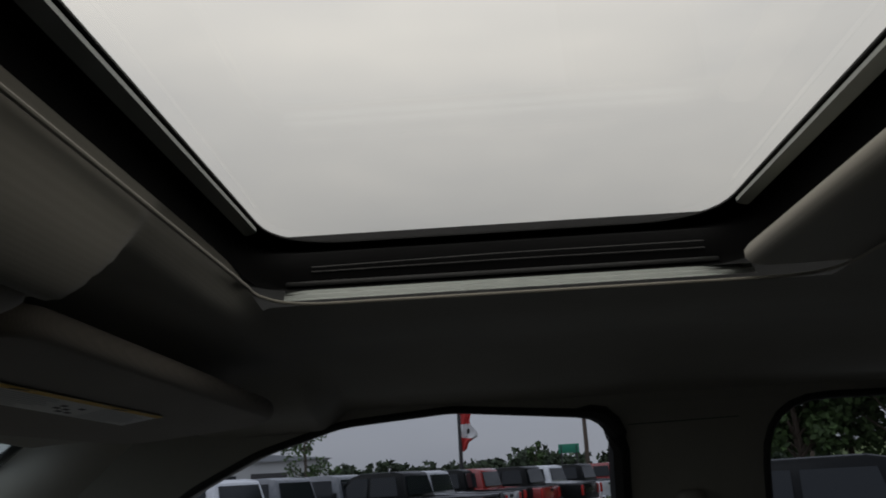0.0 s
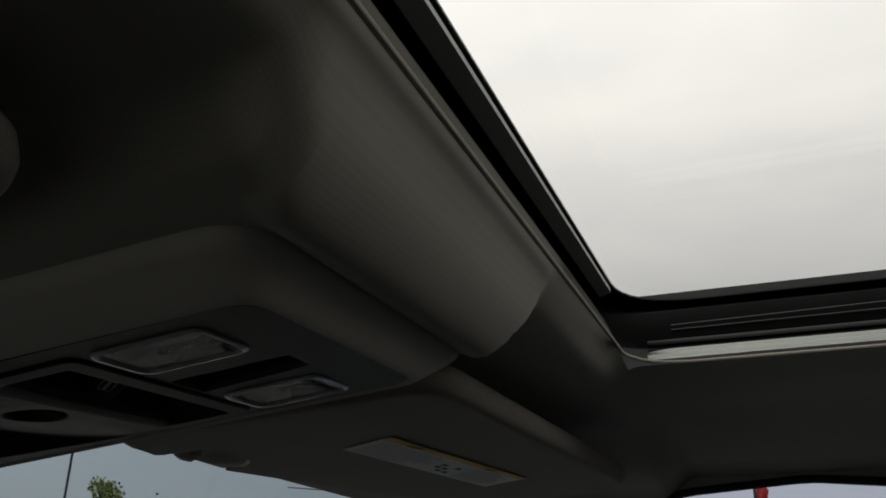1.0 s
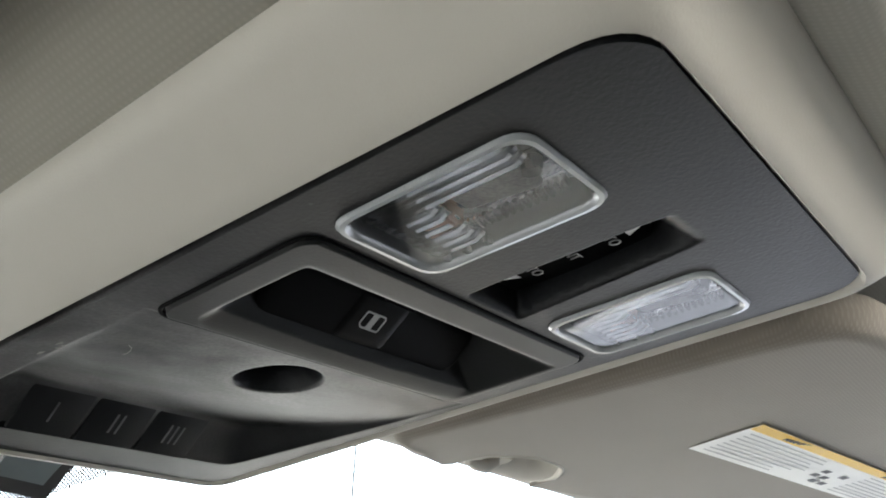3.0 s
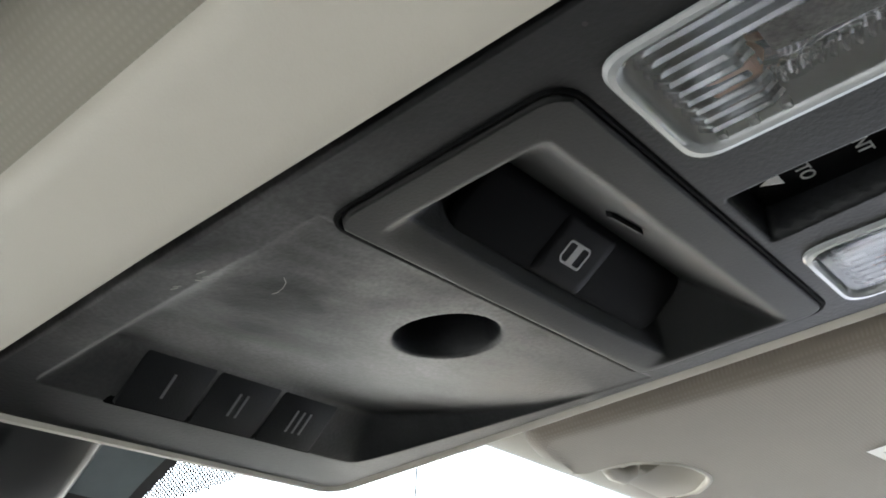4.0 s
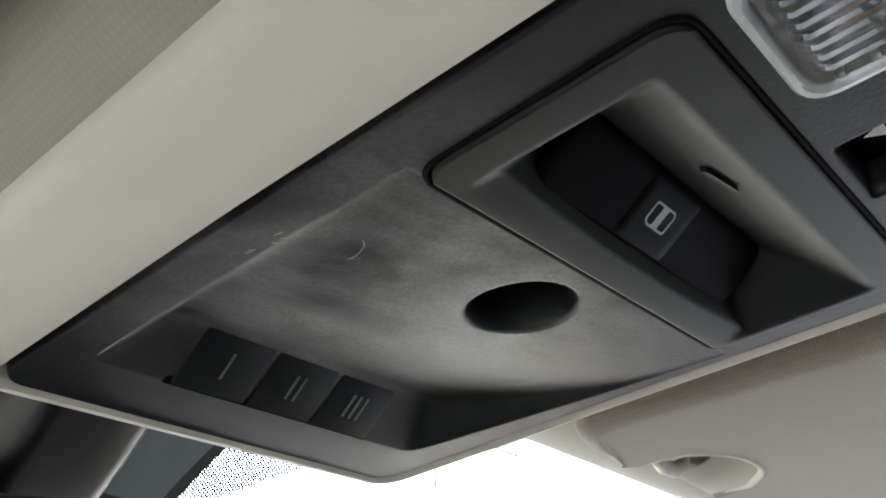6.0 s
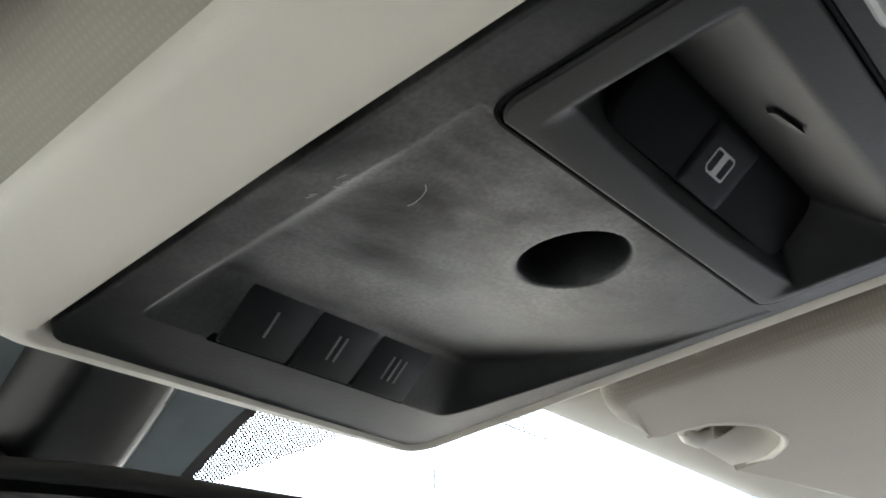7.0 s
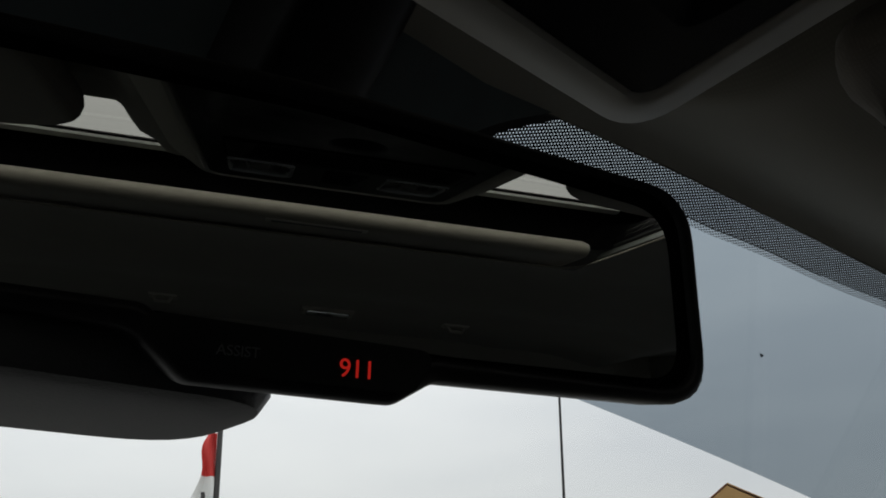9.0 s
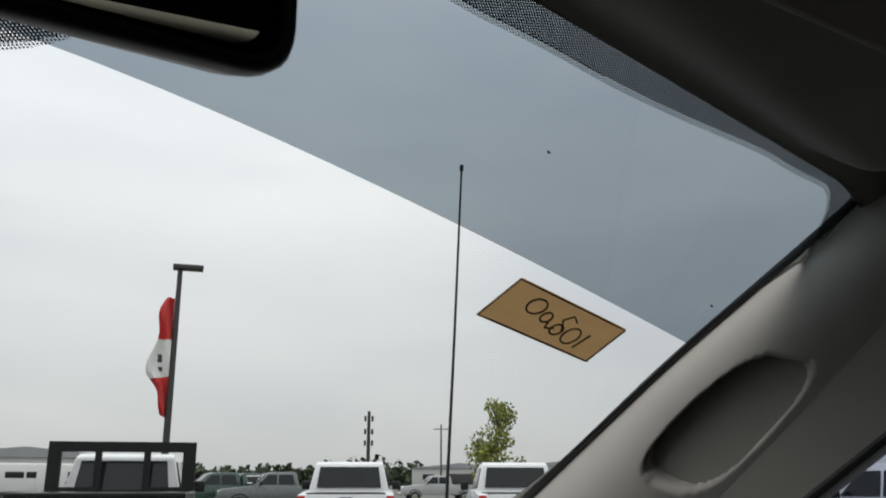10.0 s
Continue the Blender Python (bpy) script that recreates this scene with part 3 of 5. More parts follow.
shell = [[con(x, y, d) for x, y in outline(o, f)] for o, f, d in (
    (-0.0035, -0.0035, 0.006), (0.0005, 0.0005, 0.0012), (0.0018, 0.0016, -0.0003), (0.0040, 0.0045, 0.0002), (0.0085, 0.0095, 0.0024), (0.0135, 0.0130, 0.0052), (0.0235, 0.0195, 0.0102), (0.0272, 0.0222, 0.0128), (0.0285, 0.0235, 0.0165), (0.0280, 0.0240, 0.040))]
part("shell", loft(shell), BEIGE, console, "beige grained plastic shell", angle=60)


# switch panel face: three pieces with thin gaps
def soft_least(values, k=1100.0):
    m = min(values)
    return m - math.log(sum(math.exp(-k * (v - m)) for v in values)) / k


def soft_pos(v, k=1000.0):
    return v if v * k > 30 else math.log(1 + math.exp(v * k)) / k


def bay(x, y):
    """Depth of the front panel: a floor that dips towards the button wall, steep side walls, and a round thumb hole."""
    floor_d = 0.0124 * max(0.0, (y - 0.0145) / 0.0722) ** 1.45
    left, right = (x + 0.0610) * 1.15, (0.0618 - 0.135 * (y - 0.0145) - x) * 1.55
    front = (0.1020 + 0.048 * (x - 0.03) - y) * 0.80
    d = max(0.0, soft_pos(soft_least((floor_d, left, soft_least((right, front), 330)), 800), 480) - 0.0012)
    r = math.hypot(x + 0.0010, y - 0.0208)
    return d + 0.0165 * smooth01((0.0134 - r) / 0.0046)


def panel_x(u, y):
    k = (y + 0.127) / 0.254
    l, r = -0.0696 - 0.0035 * k, 0.0688 - 0.004 * k
    return l + (r - l) * u


RND, RNF = 0.013, 0.008                        # corner radii at the rear and the front


def face_grid(y0, y1, depth, nx, ny, cuts=()):
    """Heightfield piece of the panel between y0 and y1, its outer corners rounded."""
    def fn(u, v):
        y = y0 + (y1 - y0) * v
        uu = u
        if y > 0.1287 - RNF:
            t = (y - (0.1287 - RNF)) / RNF
            inset = RNF * (1 - math.sqrt(max(0, 1 - t * t))) * 0.9
        elif y < -0.127 + RND:
            t = ((-0.127 + RND) - y) / RND
            inset = RND * (1 - math.sqrt(max(0, 1 - t * t))) * 0.9
        else:
            inset = 0
        w = panel_x(1, y) - panel_x(0, y)
        x = panel_x(0, y) + inset + (w - 2 * inset) * uu
        edge = min(u, 1 - u) * w
        roll = 0.0026 * (1 - smooth01(edge / 0.0008))
        y += 0.060 * (x - 0.062) * smooth01((y - 0.09) / 0.030)
        return con(x, y, depth(x, y) + 0.0006 + roll)
    return grid(span(0, 1, nx), span(0, 1, ny), fn, (lambda u, v: any(c(panel_x(u, y0 + (y1 - y0) * v), y0 + (y1 - y0) * v) for c in cuts)) if cuts else None)


B0 = (-0.0578, -0.0492, 0.0572, 0.0014)


def in_lamp(x, y):
    dx, dy = abs(abs(x) - 0.04065) - 0.0165 + 0.006, abs(y + 0.0770) - 0.0226 + 0.006
    return math.hypot(max(dx, 0), max(dy, 0)) + min(max(dx, dy), 0) < 0.0055


def rear_depth(x, y):
    # the slot with the sunroof switch, scooped at its rear end
    sx = smooth01((x + 0.0080) / 0.0022) * smooth01((0.0155 + 0.10 * (y + 0.052) - x) / 0.0022)
    sy = smooth01((y + 0.1065) / 0.018) * smooth01((-0.0520 - y) / 0.003)
    d = 0.017 * sx * sy
    # seats of the two lamps
    if in_lamp(x, y):
        d = 0.004
    return d


def bezel_gap(x, y, r=0.006):
    """Distance outside the rounded edge of the window switch surround."""
    cx, cy = (B0[0] + B0[2]) / 2, (B0[1] + B0[3]) / 2
    dx, dy = abs(x - cx) - (B0[2] - B0[0]) / 2 + r, abs(y - cy) - (B0[3] - B0[1]) / 2 + r
    return math.hypot(max(dx, 0), max(dy, 0)) + min(max(dx, dy), 0) - r


def panel_depth(x, y):
    d = bay(x, y) if y > 0.001 else rear_depth(x, y)
    g = bezel_gap(x, y)
    if g < 0.001:
        d += 0.008 * smooth01((0.0004 - g) / 0.0006)
    return d


part("switch_panel", face_grid(-0.1268, 0.1285, panel_depth, 300, 500, (lambda x, y: bezel_gap(x, y) < -0.004, in_lamp)), WORN, console, "worn charcoal plastic panel with a thumb hole", keep=True)


def rocker_floor(x, y):
    """The switch face leans back, deep at its rear and shallow at the front rim."""
    return 0.0046 + (-0.0085 - y) * 0.63


def bezel_depth(x, y):
    """A well with a long sloping rear wall, sloping ends and a short bowed front lip."""
    left, right = (x + 0.0488) * 0.95, (0.0538 - x) * 0.95
    rear, edge = (y + 0.0398) * 0.80, -0.0088 + 0.0024 * (1 - ((x - 0.0025) / 0.05) ** 2) - y
    front = max((edge + 0.0048) * 0.30, edge * 2.2 + 0.0014)
    return max(0.0, soft_pos(soft_least((left, right, rear, front, rocker_floor(x, y) + 0.0034), 1300), 1500) - 0.0002)


def bezel_pt(u, v):
    x0, y0, x1, y1 = B0
    y = y0 + (y1 - y0) * v
    e = min(v, 1 - v) * (y1 - y0)
    rad = 0.006
    inset = rad * (1 - math.sqrt(max(0, 1 - ((rad - e) / rad) ** 2))) if e < rad else 0
    x = x0 + inset + (x1 - x0 - 2 * inset) * u
    roll = 0.0026 * (1 - smooth01(min(min(u, 1 - u) * (x1 - x0), e) / 0.0008))
    return con(x, y, bezel_depth(x, y) - 0.0004 + roll)


part("switch_bezel", grid([0.0, 0.003] + span(0.007, 0.993, 230) + [0.997, 1.0], [0.0, 0.007] + span(0.016, 0.984, 118) + [0.993, 1.0], bezel_pt), BEZEL, console, "charcoal surround of the window switch", keep=True)
part("gap", sheet(rounded([(-0.0590, -0.0510), (0.0585, -0.0510), (0.0585, 0.0030), (-0.0590, 0.0030)], 0.006), [], lambda u, v: con(u, v, 0.0200), 0, (0, 0, 1)), BLACK, console, smooth=False)

part("seam", tube([con(x, y, 0.0006) for x, y in rounded([(B0[0] - 0.0003, B0[1] - 0.0003), (B0[2] + 0.0003, B0[1] - 0.0003), (B0[2] + 0.0003, B0[3] + 0.0003), (B0[0] - 0.0003, B0[3] + 0.0003)], 0.006, 6)], 0.0006, 6, closed=True), GLOSS_DEEP, console, "thin dark gap round the switch surround")

# rear window rocker switch
ROCK = rounded([(-0.0365, -0.0226), (0.0400, -0.0226), (0.0425, -0.0084), (-0.0385, -0.0084)], [0.004, 0.004, 0.005, 0.005], 6)


def rock_ring(k, lift):
    pts = [(0.0038 + (x - 0.0038) * (1 - k / 0.045), -0.0155 + (y + 0.0155) * (1 - k / 0.0071)) for x, y in ROCK]
    return [con(x, y, rocker_floor(x, y) - lift) for x, y in pts]


rocker = part("rocker_switch", loft([rock_ring(0.0, -0.004), rock_ring(0.0, 0.0002), rock_ring(0.0006, 0.0011), rock_ring(0.0018, 0.0014)], True, True), GLOSS_DEEP, console, "black rocker switch for the rear window", angle=50)


def key_pt(x, y, d):
    return con(x, y, rocker_floor(x, y) - d)


part("key", loft([[key_pt(x, y, d) for x, y in rounded([(-0.0105 + i, -0.0222 + i), (0.0095 - i, -0.0222 + i), (0.0095 - i, -0.0090 - i), (-0.0105 + i, -0.0090 - i)], 0.0020)] for i, d in ((0.0, -0.001), (0.0002, 0.0013), (0.0008, 0.0017), (0.003, 0.0018))], True, True), KEY_BLACK, rocker, "finger key with a window symbol")
part("lever_slot", loft([[con(-0.0085 + u, -0.0327 + v, bezel_depth(-0.0085 + u, -0.0327 + v) - dd) for u, v in rounded([(-0.0042, 0.0008), (0.0042, -0.0012), (0.0043, -0.0004), (-0.0040, 0.0024)], 0.0004, 3)] for dd in (-0.001, 0.0017)], True, True), BLACK, rocker, "thin black slot in the switch surround")
sym_c = key_pt(-0.0008, -0.0160, 0.0020)
sym = Matrix.Translation(sym_c) @ pose(0, 0, 0, -6.4 - 32, 0, 0) @ Matrix.Scale(0.84, 4)

part("symbol", join(sheet(rounded([(-0.0048, -0.0033), (0.0040, -0.0033), (0.0049, -0.0022), (0.0049, 0.0033), (-0.0034, 0.0033), (-0.0048, 0.0020)], 0.0010, 4), [rounded([(-0.0043, -0.0028), (-0.0012, -0.0028), (-0.0012, 0.0028), (-0.0032, 0.0028), (-0.0043, 0.0018)], 0.0007, 4), rounded([(0.0012, -0.0028), (0.0037, -0.0028), (0.0044, -0.0020), (0.0044, 0.0028), (0.0012, 0.0028)], 0.0007, 4)], lambda u, v: sym @ Vector((u, v, 0)), 0.0003, (0, 0, 1))), SOFT_INK, rocker, "white outline of a sliding rear window", smooth=False)

# three garage door buttons on the front wall of the bay
wall_m = Matrix.Translation(con(-0.0060, 0.0938, 0.0066)) @ pose(0, 0, 0, -6.4, 0, 2.6)
part("button_frame", box(0.0716, 0.0196, 0.003, 0.0006, wall_m @ pose(-0.0002, 0, 0, -38, 0, 0) @ pose(0, 0, 0.0007)), GLOSS_DEEP, console, "dark gap round the three buttons")
for i in range(3):
    m = wall_m @ pose((i - 1) * 0.0231, 0, 0, -38, 0, 0)
    btn = part("button", box(0.0221, 0.0178, 0.004, 0.0008, m), BUTTON, console, "flat black garage door button")
    for j in range(i + 1):
        part("mark", box(0.0007, 0.0075, 0.0003, 0, m @ pose((j - i / 2) * 0.0026, 0, -0.0021)), DIM_INK, btn, smooth=False)

# map lamps
LENS = surface("lamp_rim", (0.27, 0.28, 0.29), 0.16, vary=0.06, scale=200, coat=0.5)
LENS_RIB = surface("lamp_rib", (0.55, 0.57, 0.60), 0.07, metal=0.95, vary=0.2, scale=300)
LENS_DARK = surface("lamp_reflector", (0.72, 0.73, 0.76), 0.12, metal=1.0, vary=0.25, scale=420, bump=0.12, bump_scale=500)
LENS_FROST = surface("lamp_plate", (0.34, 0.33, 0.33), 0.3, metal=0.6, vary=0.6, scale=900, bump=0.8, bump_scale=1200)
BULB = surface("amber_bulb", (0.62, 0.36, 0.26), 0.2, vary=0.2, scale=300, coat=0.5)
LENS_CLEAR = pane("lamp_cover", (0.92, 0.94, 0.97), 0.02, 1.45)
for sgn in (-1, 1):
    x0, x1, y0, y1 = (-0.0572, -0.0242, -0.0998, -0.0543) if sgn < 0 else (0.0246, 0.0574, -0.0998, -0.0543)
    lamp_thing = part("map_lamp", loft([[con(x, y, d) for x, y in rounded([(x0 + i, y0 + i), (x1 - i, y0 + i), (x1 - i, y1 - i), (x0 + i, y1 - i)], 0.0062, 6)] for i, d in ((-0.0008, 0.003), (-0.0008, 0.0002), (-0.0003, -0.0004), (0.0006, -0.0005), (0.0013, 0.0002), (0.0020, 0.0030), (0.0022, 0.017))]), LENS, console, "clear ribbed map reading lamp")
    # a mirror dish behind, its front half leaning to the windshield
    def dish(x, y):
        ym, xm = (y0 + y1) / 2, (x0 + x1) / 2
        lean = smooth01((y - ym + 0.004) / 0.008)
        return con(x, y, 0.0062 + lean * (0.38 * (y - ym) - 0.22 * (x - xm)) + (0.0005 - 0.0003 * lean) * math.cos((x - x0) / 0.00055) + 0.002 * math.cos((x - xm) / 0.011))
    part("reflector", grid(span(x0, x1, 110), span(y0, y1, 90), dish), LENS_DARK, lamp_thing, keep=True)
    for k in range(9):
        xr = x0 + 0.0040 + k * (x1 - x0 - 0.0080) / 8
        long = 0.95 if k in (0, 1, 2) else 0.36
        ya, yb = y1 - 0.0036, y1 - 0.0036 - (y1 - y0 - 0.0075) * long
        part("rib", tube([con(xr, ya, 0.0034), con(xr, ya - 0.002, 0.0022), con(xr, yb + 0.002, 0.0022), con(xr, yb, 0.0034)], 0.0012, 8), LENS_RIB, lamp_thing)
    for k in range(14):
        part("prism", box(0.0046, 0.0012, 0.0014, 0.0003, Matrix.Translation(con(x1 - 0.0080, y1 - 0.0155 - k * 0.0019, 0.0030)) @ pose(0, 0, 0, 25, 0, 12)), LENS_RIB, lamp_thing)
    cx_ = (x0 + x1) / 2
    part("bulb", tube([con(cx_ + 0.004, y1 - 0.0085, 0.0052), con(cx_ + 0.004, y1 - 0.0095, 0.0046), con(cx_ + 0.003, y1 - 0.0165, 0.0046), con(cx_ + 0.003, y1 - 0.0175, 0.0055)], [0.0016, 0.0033, 0.0033, 0.0016], 12), BULB, lamp_thing, "amber lamp bulb")
    part("plate", box(0.0115, 0.0185, 0.0028, 0.0013, Matrix.Translation(con(cx_ - 0.001, y1 - 0.0285, 0.0040))), LENS_FROST, lamp_thing, "pebbled clear plate")
    part("lug", tube([con(cx_ - 0.002, y0 + 0.0070, 0.0042), con(cx_ - 0.002, y0 + 0.0070, 0.0016)], [0.0026, 0.0022], 10), LENS_RIB, lamp_thing)
    for k in range(3):
        part("tab", box(0.0022, 0.0016, 0.0016, 0.0003, Matrix.Translation(con(x1 - 0.0022, y1 - 0.006 - 0.0055 * k, 0.0014))), LENS, lamp_thing)
    inward(part("cover", grid([x0 + 0.002, x1 - 0.002], [y0 + 0.002, y1 - 0.002], lambda x, y: con(x, y, 0.0006)), LENS_CLEAR, lamp_thing, smooth=False))

# sunroof switch in its slot, with worn lettering
slot_switch = part("sunroof_switch", box(0.021, 0.041, 0.006, 0.0012, Matrix.Translation(con(0.0030, -0.074, 0.0100)) @ pose(0, 0, 0, -6.4, 0, 0)), GLOSS_DEEP, console, "black sunroof switch with white lettering")


def on_slot(x, y, turn):
    return Matrix.Translation(con(x + 0.0015, y, 0.0066)) @ pose(0, 0, 0, -6.4 + 180, 0, 0) @ pose(0, 0, 0, 0, 0, turn)


for word, y in (("AUTO", -0.0645), ("VENT", -0.0755), ("AUTO", -0.0860)):
    letters(word, 0.0041, on_slot(0.0005, y, 0), "lettering", SOFT_INK, slot_switch)
for y, s in ((-0.0585, -1), (-0.0920, 1)):
    c = on_slot(0.0015, y, 0)
    bm = bmesh.new()
    bm.faces.new([bm.verts.new(c @ Vector(p)) for p in ((-0.0026, 0.0018 * -s, 0), (0.0026, 0.0018 * -s, 0), (0, 0.0024 * s, 0))])
    part("arrow", bm, WHITE_INK, slot_switch, smooth=False)

# ---- sun visors ----
def make_visor(s):
    v = thing("sun_visor", "beige cloth sun visor folded up against the headliner", "sun visor")
    notch = [(0.1825, 0.094), (0.1815, 0.086), (0.1815, 0.078)] + [(0.1820 + 0.0620 * u, 0.0570 + 0.016 * abs(2 * u - 1) ** 2.6) for u in span(0.0, 1.0, 14)] + [(0.2455, 0.079), (0.2470, 0.086)]
    out = rounded([(0.134, -0.115), (0.575, -0.150), (0.590, 0.010), (0.470, 0.042), (0.328, 0.081), (0.250, 0.0935), (0.178, 0.0995), (0.155, 0.103), (0.128, 0.094)],
                  [0.042, 0.05, 0.05, 0.06, 0.06, 0.003, 0.006, 0.03, 0.018], 10)
    out = out[:66] + notch[::-1] + out[66:]

    def ring(k, dz):
        pts = []
        n = len(out)
        for i, (x, y) in enumerate(out):
            a, b = Vector(out[i - 2]), Vector(out[(i + 2) % n])
            d = (b - a).normalized()
            near = 1.0
            if y > 0.05 and x > 0.15:
                near = max(smooth01((x - 0.2505) / 0.05), smooth01((0.1795 - x) / 0.02))
            kk = k * (0.15 + 0.85 * near)
            pts.append((s * (x - d.y * kk), y + d.x * kk, visor_z(x, y) + dz))
        return pts
    body = part("body", loft([ring(0.0092, 0.0), ring(0.0078, 0.0001), ring(0.0054, 0.0007), ring(0.0030, 0.0021), ring(0.0012, 0.0044), ring(0.0, 0.009), ring(0.0012, 0.0145), ring(0.005, 0.018)], True, True), VISOR_CLOTH, v, angle=70)
    for f in body.data.polygons:
        if len(f.vertices) > 8:
            f.use_smooth = False

    def at(x, y, dz):
        return Vector((s * x, y, visor_z(x, y) + dz))
    # thumb cup in the front edge, deep at its inner end, with the pivot end across its mouth
    def cup(u, w):
        x = 0.1820 + 0.0625 * u
        yb = 0.0570 + 0.016 * abs(2 * u - 1) ** 2.6
        yf = 0.0890 + 0.003 * u
        d = 0.036 * smooth01((1 - u) / 0.80) ** 1.1 * smooth01((1 - w) / 0.85) * smooth01(w / 0.05 + 0.25) * smooth01(u / 0.05 + 0.2)
        return at(x, yb + (yf - yb) * w, d + 0.0008)
    part("thumb_cup", grid(span(0, 1, 90), [-0.02] + span(0, 1, 70), lambda u, w: cup(u, max(0.0, w)) + Vector((0, 0, 0.006 if w < 0 else 0)), lambda u, w: ((u - 0.30) / 0.30) ** 2 + ((w - 0.46) / 0.44) ** 2 < 1), BEIGE, v, "smooth beige thumb cup", keep=True)
    # black sheet behind the cut cup, standing in for the shade in there
    part("opening", grid(span(0.170, 0.236, 6), span(0.048, 0.096, 6), lambda x, y: at(x, y, 0.036)), BLACK, v, "black sheet for the shade inside the cup", keep=True)
    part("pivot_rod", tube([at(0.1825, 0.0850, 0.004), at(0.1850, 0.0865, 0.0015), at(0.192, 0.0880, 0.0012), at(0.200, 0.0872, 0.0012), at(0.2050, 0.0850, 0.004), at(0.2070, 0.084, 0.008)], [0.0012, 0.0028, 0.0034, 0.0036, 0.0032, 0.0016], 14), BEIGE, v, "beige plastic pivot end")
    part("bead", tube([at(x, y, 0.0010) for x, y in notch], [0.0003, 0.0010] + [0.0017] * (len(notch) - 4) + [0.0010, 0.0003], 10), BEIGE, v, "raised rim of the thumb cup")
    return tagged(v, group="sun visors")


visor_r = make_visor(1)
visor_l = make_visor(-1)

# warning label on the passenger visor
label_thing = thing("warning_label", "white warning label with a yellow strip stuck on the visor", "label")
LO, LU, LV = Vector((0.2240, -0.047)), Vector((0.2180, -0.030)), Vector((0.0140, 0.0415))


def lab(u, v, off=0.0006):
    p = LO + LU * u + LV * v
    return Vector((p.x, p.y, visor_z(p.x, p.y) - off))


def lab_quad(u0, v0, u1, v1, off):
    bm = bmesh.new()
    bm.faces.new([bm.verts.new(lab(u, v, off)) for u, v in ((u0, v0), (u1, v0), (u1, v1), (u0, v1))])
    return bm


part("paper", lab_quad(0, 0.0, 1, 1, 0.0004), LABEL_WHITE, label_thing, smooth=False)
part("yellow_strip", lab_quad(0, 0, 1, 0.17, 0.0007), LABEL_YELLOW, label_thing, "yellow heading strip", smooth=False)
bars = []
rnd = random.Random(4)
for col0, col1, n0, n1 in ((0.03, 0.43, 0, 8), (0.66, 0.97, 0, 8)):
    for k in range(n0, n1):
        bars.append(lab_quad(col0, 0.24 + k * 0.09, col1 - rnd.random() * 0.12, 0.265 + k * 0.09, 0.0007))
for bm in bars:
    part("print_line", bm, GREY_INK, label_thing, smooth=False)
pict = [lab_quad(0.47 + 0.05 * (k % 3), 0.42 + 0.16 * (k // 3), 0.47 + 0.05 * (k % 3) + 0.035, 0.52 + 0.16 * (k // 3), 0.0007) for k in (0, 2, 3, 4, 7, 8)]
for bm in pict:
    part("pictogram", bm, LABEL_INK, label_thing, smooth=False)
lm = Matrix.Translation(lab(0.18, 0.085, 0.0010)) @ pose(0, 0, 0, 180, 0, 0) @ pose(0, 0, 0, 0, 0, 7.8)
letters("WARNING", 0.0056, lm, "heading", LABEL_INK, label_thing)
lm2 = Matrix.Translation(lab(0.72, 0.085, 0.0010)) @ pose(0, 0, 0, 180, 0, 0) @ pose(0, 0, 0, 0, 0, 7.8)
letters("WARNING", 0.0056, lm2, "heading", LABEL_INK, label_thing)

# ---- rear view mirror ----
MN = Vector((-0.2444, -0.9628, -0.1252)).normalized()
MU = Vector((0.9693, -0.2461, 0)).normalized()
MV = MU.cross(-MN).normalized() * -1
if MV.z < 0:
    MV = -MV
MC = Vector((-0.028, 0.1692, 1.638))


def mir(u, v, back=0.0):
    return MC + MU * u + MV * v - MN * back


mirror = thing("rear_view_mirror", "black rear view mirror with call buttons on its chin", "mirror")
M_OUT = [(-0.129, 0.030), (0.0, 0.0345), (0.127, 0.028), (0.130, -0.039), (0.038, -0.0395), (0.027, -0.0460), (-0.024, -0.0450), (-0.037, -0.0345), (-0.129, -0.030)]
M_RAD = [0.02, 0.3, 0.018, 0.016, 0.008, 0.008, 0.008, 0.008, 0.02]


def m_ring(k, back):
    pts = rounded(M_OUT, M_RAD, 6)
    res = []
    for u, v in pts:
        d = Vector((u, v * 2.2))
        d = d.normalized() if d.length > 0 else d
        res.append(mir(u - d.x * k, v - d.y * k, back))
    return res


part("housing", loft([m_ring(0.0068, 0.0006), m_ring(0.0060, -0.0012), m_ring(0.0035, -0.0016), m_ring(0.0008, 0.0006), m_ring(0.0, 0.004), m_ring(0.001, 0.012), m_ring(0.006, 0.024), m_ring(0.016, 0.034)], True, False), BLACK, mirror, "black plastic mirror housing", angle=60)
bm = bmesh.new()
bm.faces.new([bm.verts.new(p) for p in m_ring(0.016, 0.034)])
part("back", bm, BLACK, mirror, smooth=False)
bm = bmesh.new()
M_GL = rounded([(-0.122, 0.021), (0.0, 0.0250), (0.1150, 0.0190), (0.1175, -0.0325), (0.040, -0.0330), (-0.038, -0.0300), (-0.122, -0.025)], [0.015, 0.3, 0.014, 0.012, 0.2, 0.2, 0.015], 6)
bm.faces.new([bm.verts.new(mir(u, v, -0.0004)) for u, v in M_GL])
part("face", sheet([(u, v) for u, v in rounded(M_OUT, M_RAD, 6)], [], lambda u, v: mir(u * 0.955, v * 0.90 - 0.0005, 0.0004), 0, (0, 0, 1)), GLOSS_DEEP, mirror, "black border round the mirror glass", smooth=False)
part("mirror_glass", bm, MIRROR, mirror, "silvered mirror glass", smooth=False)
bm = bmesh.new()
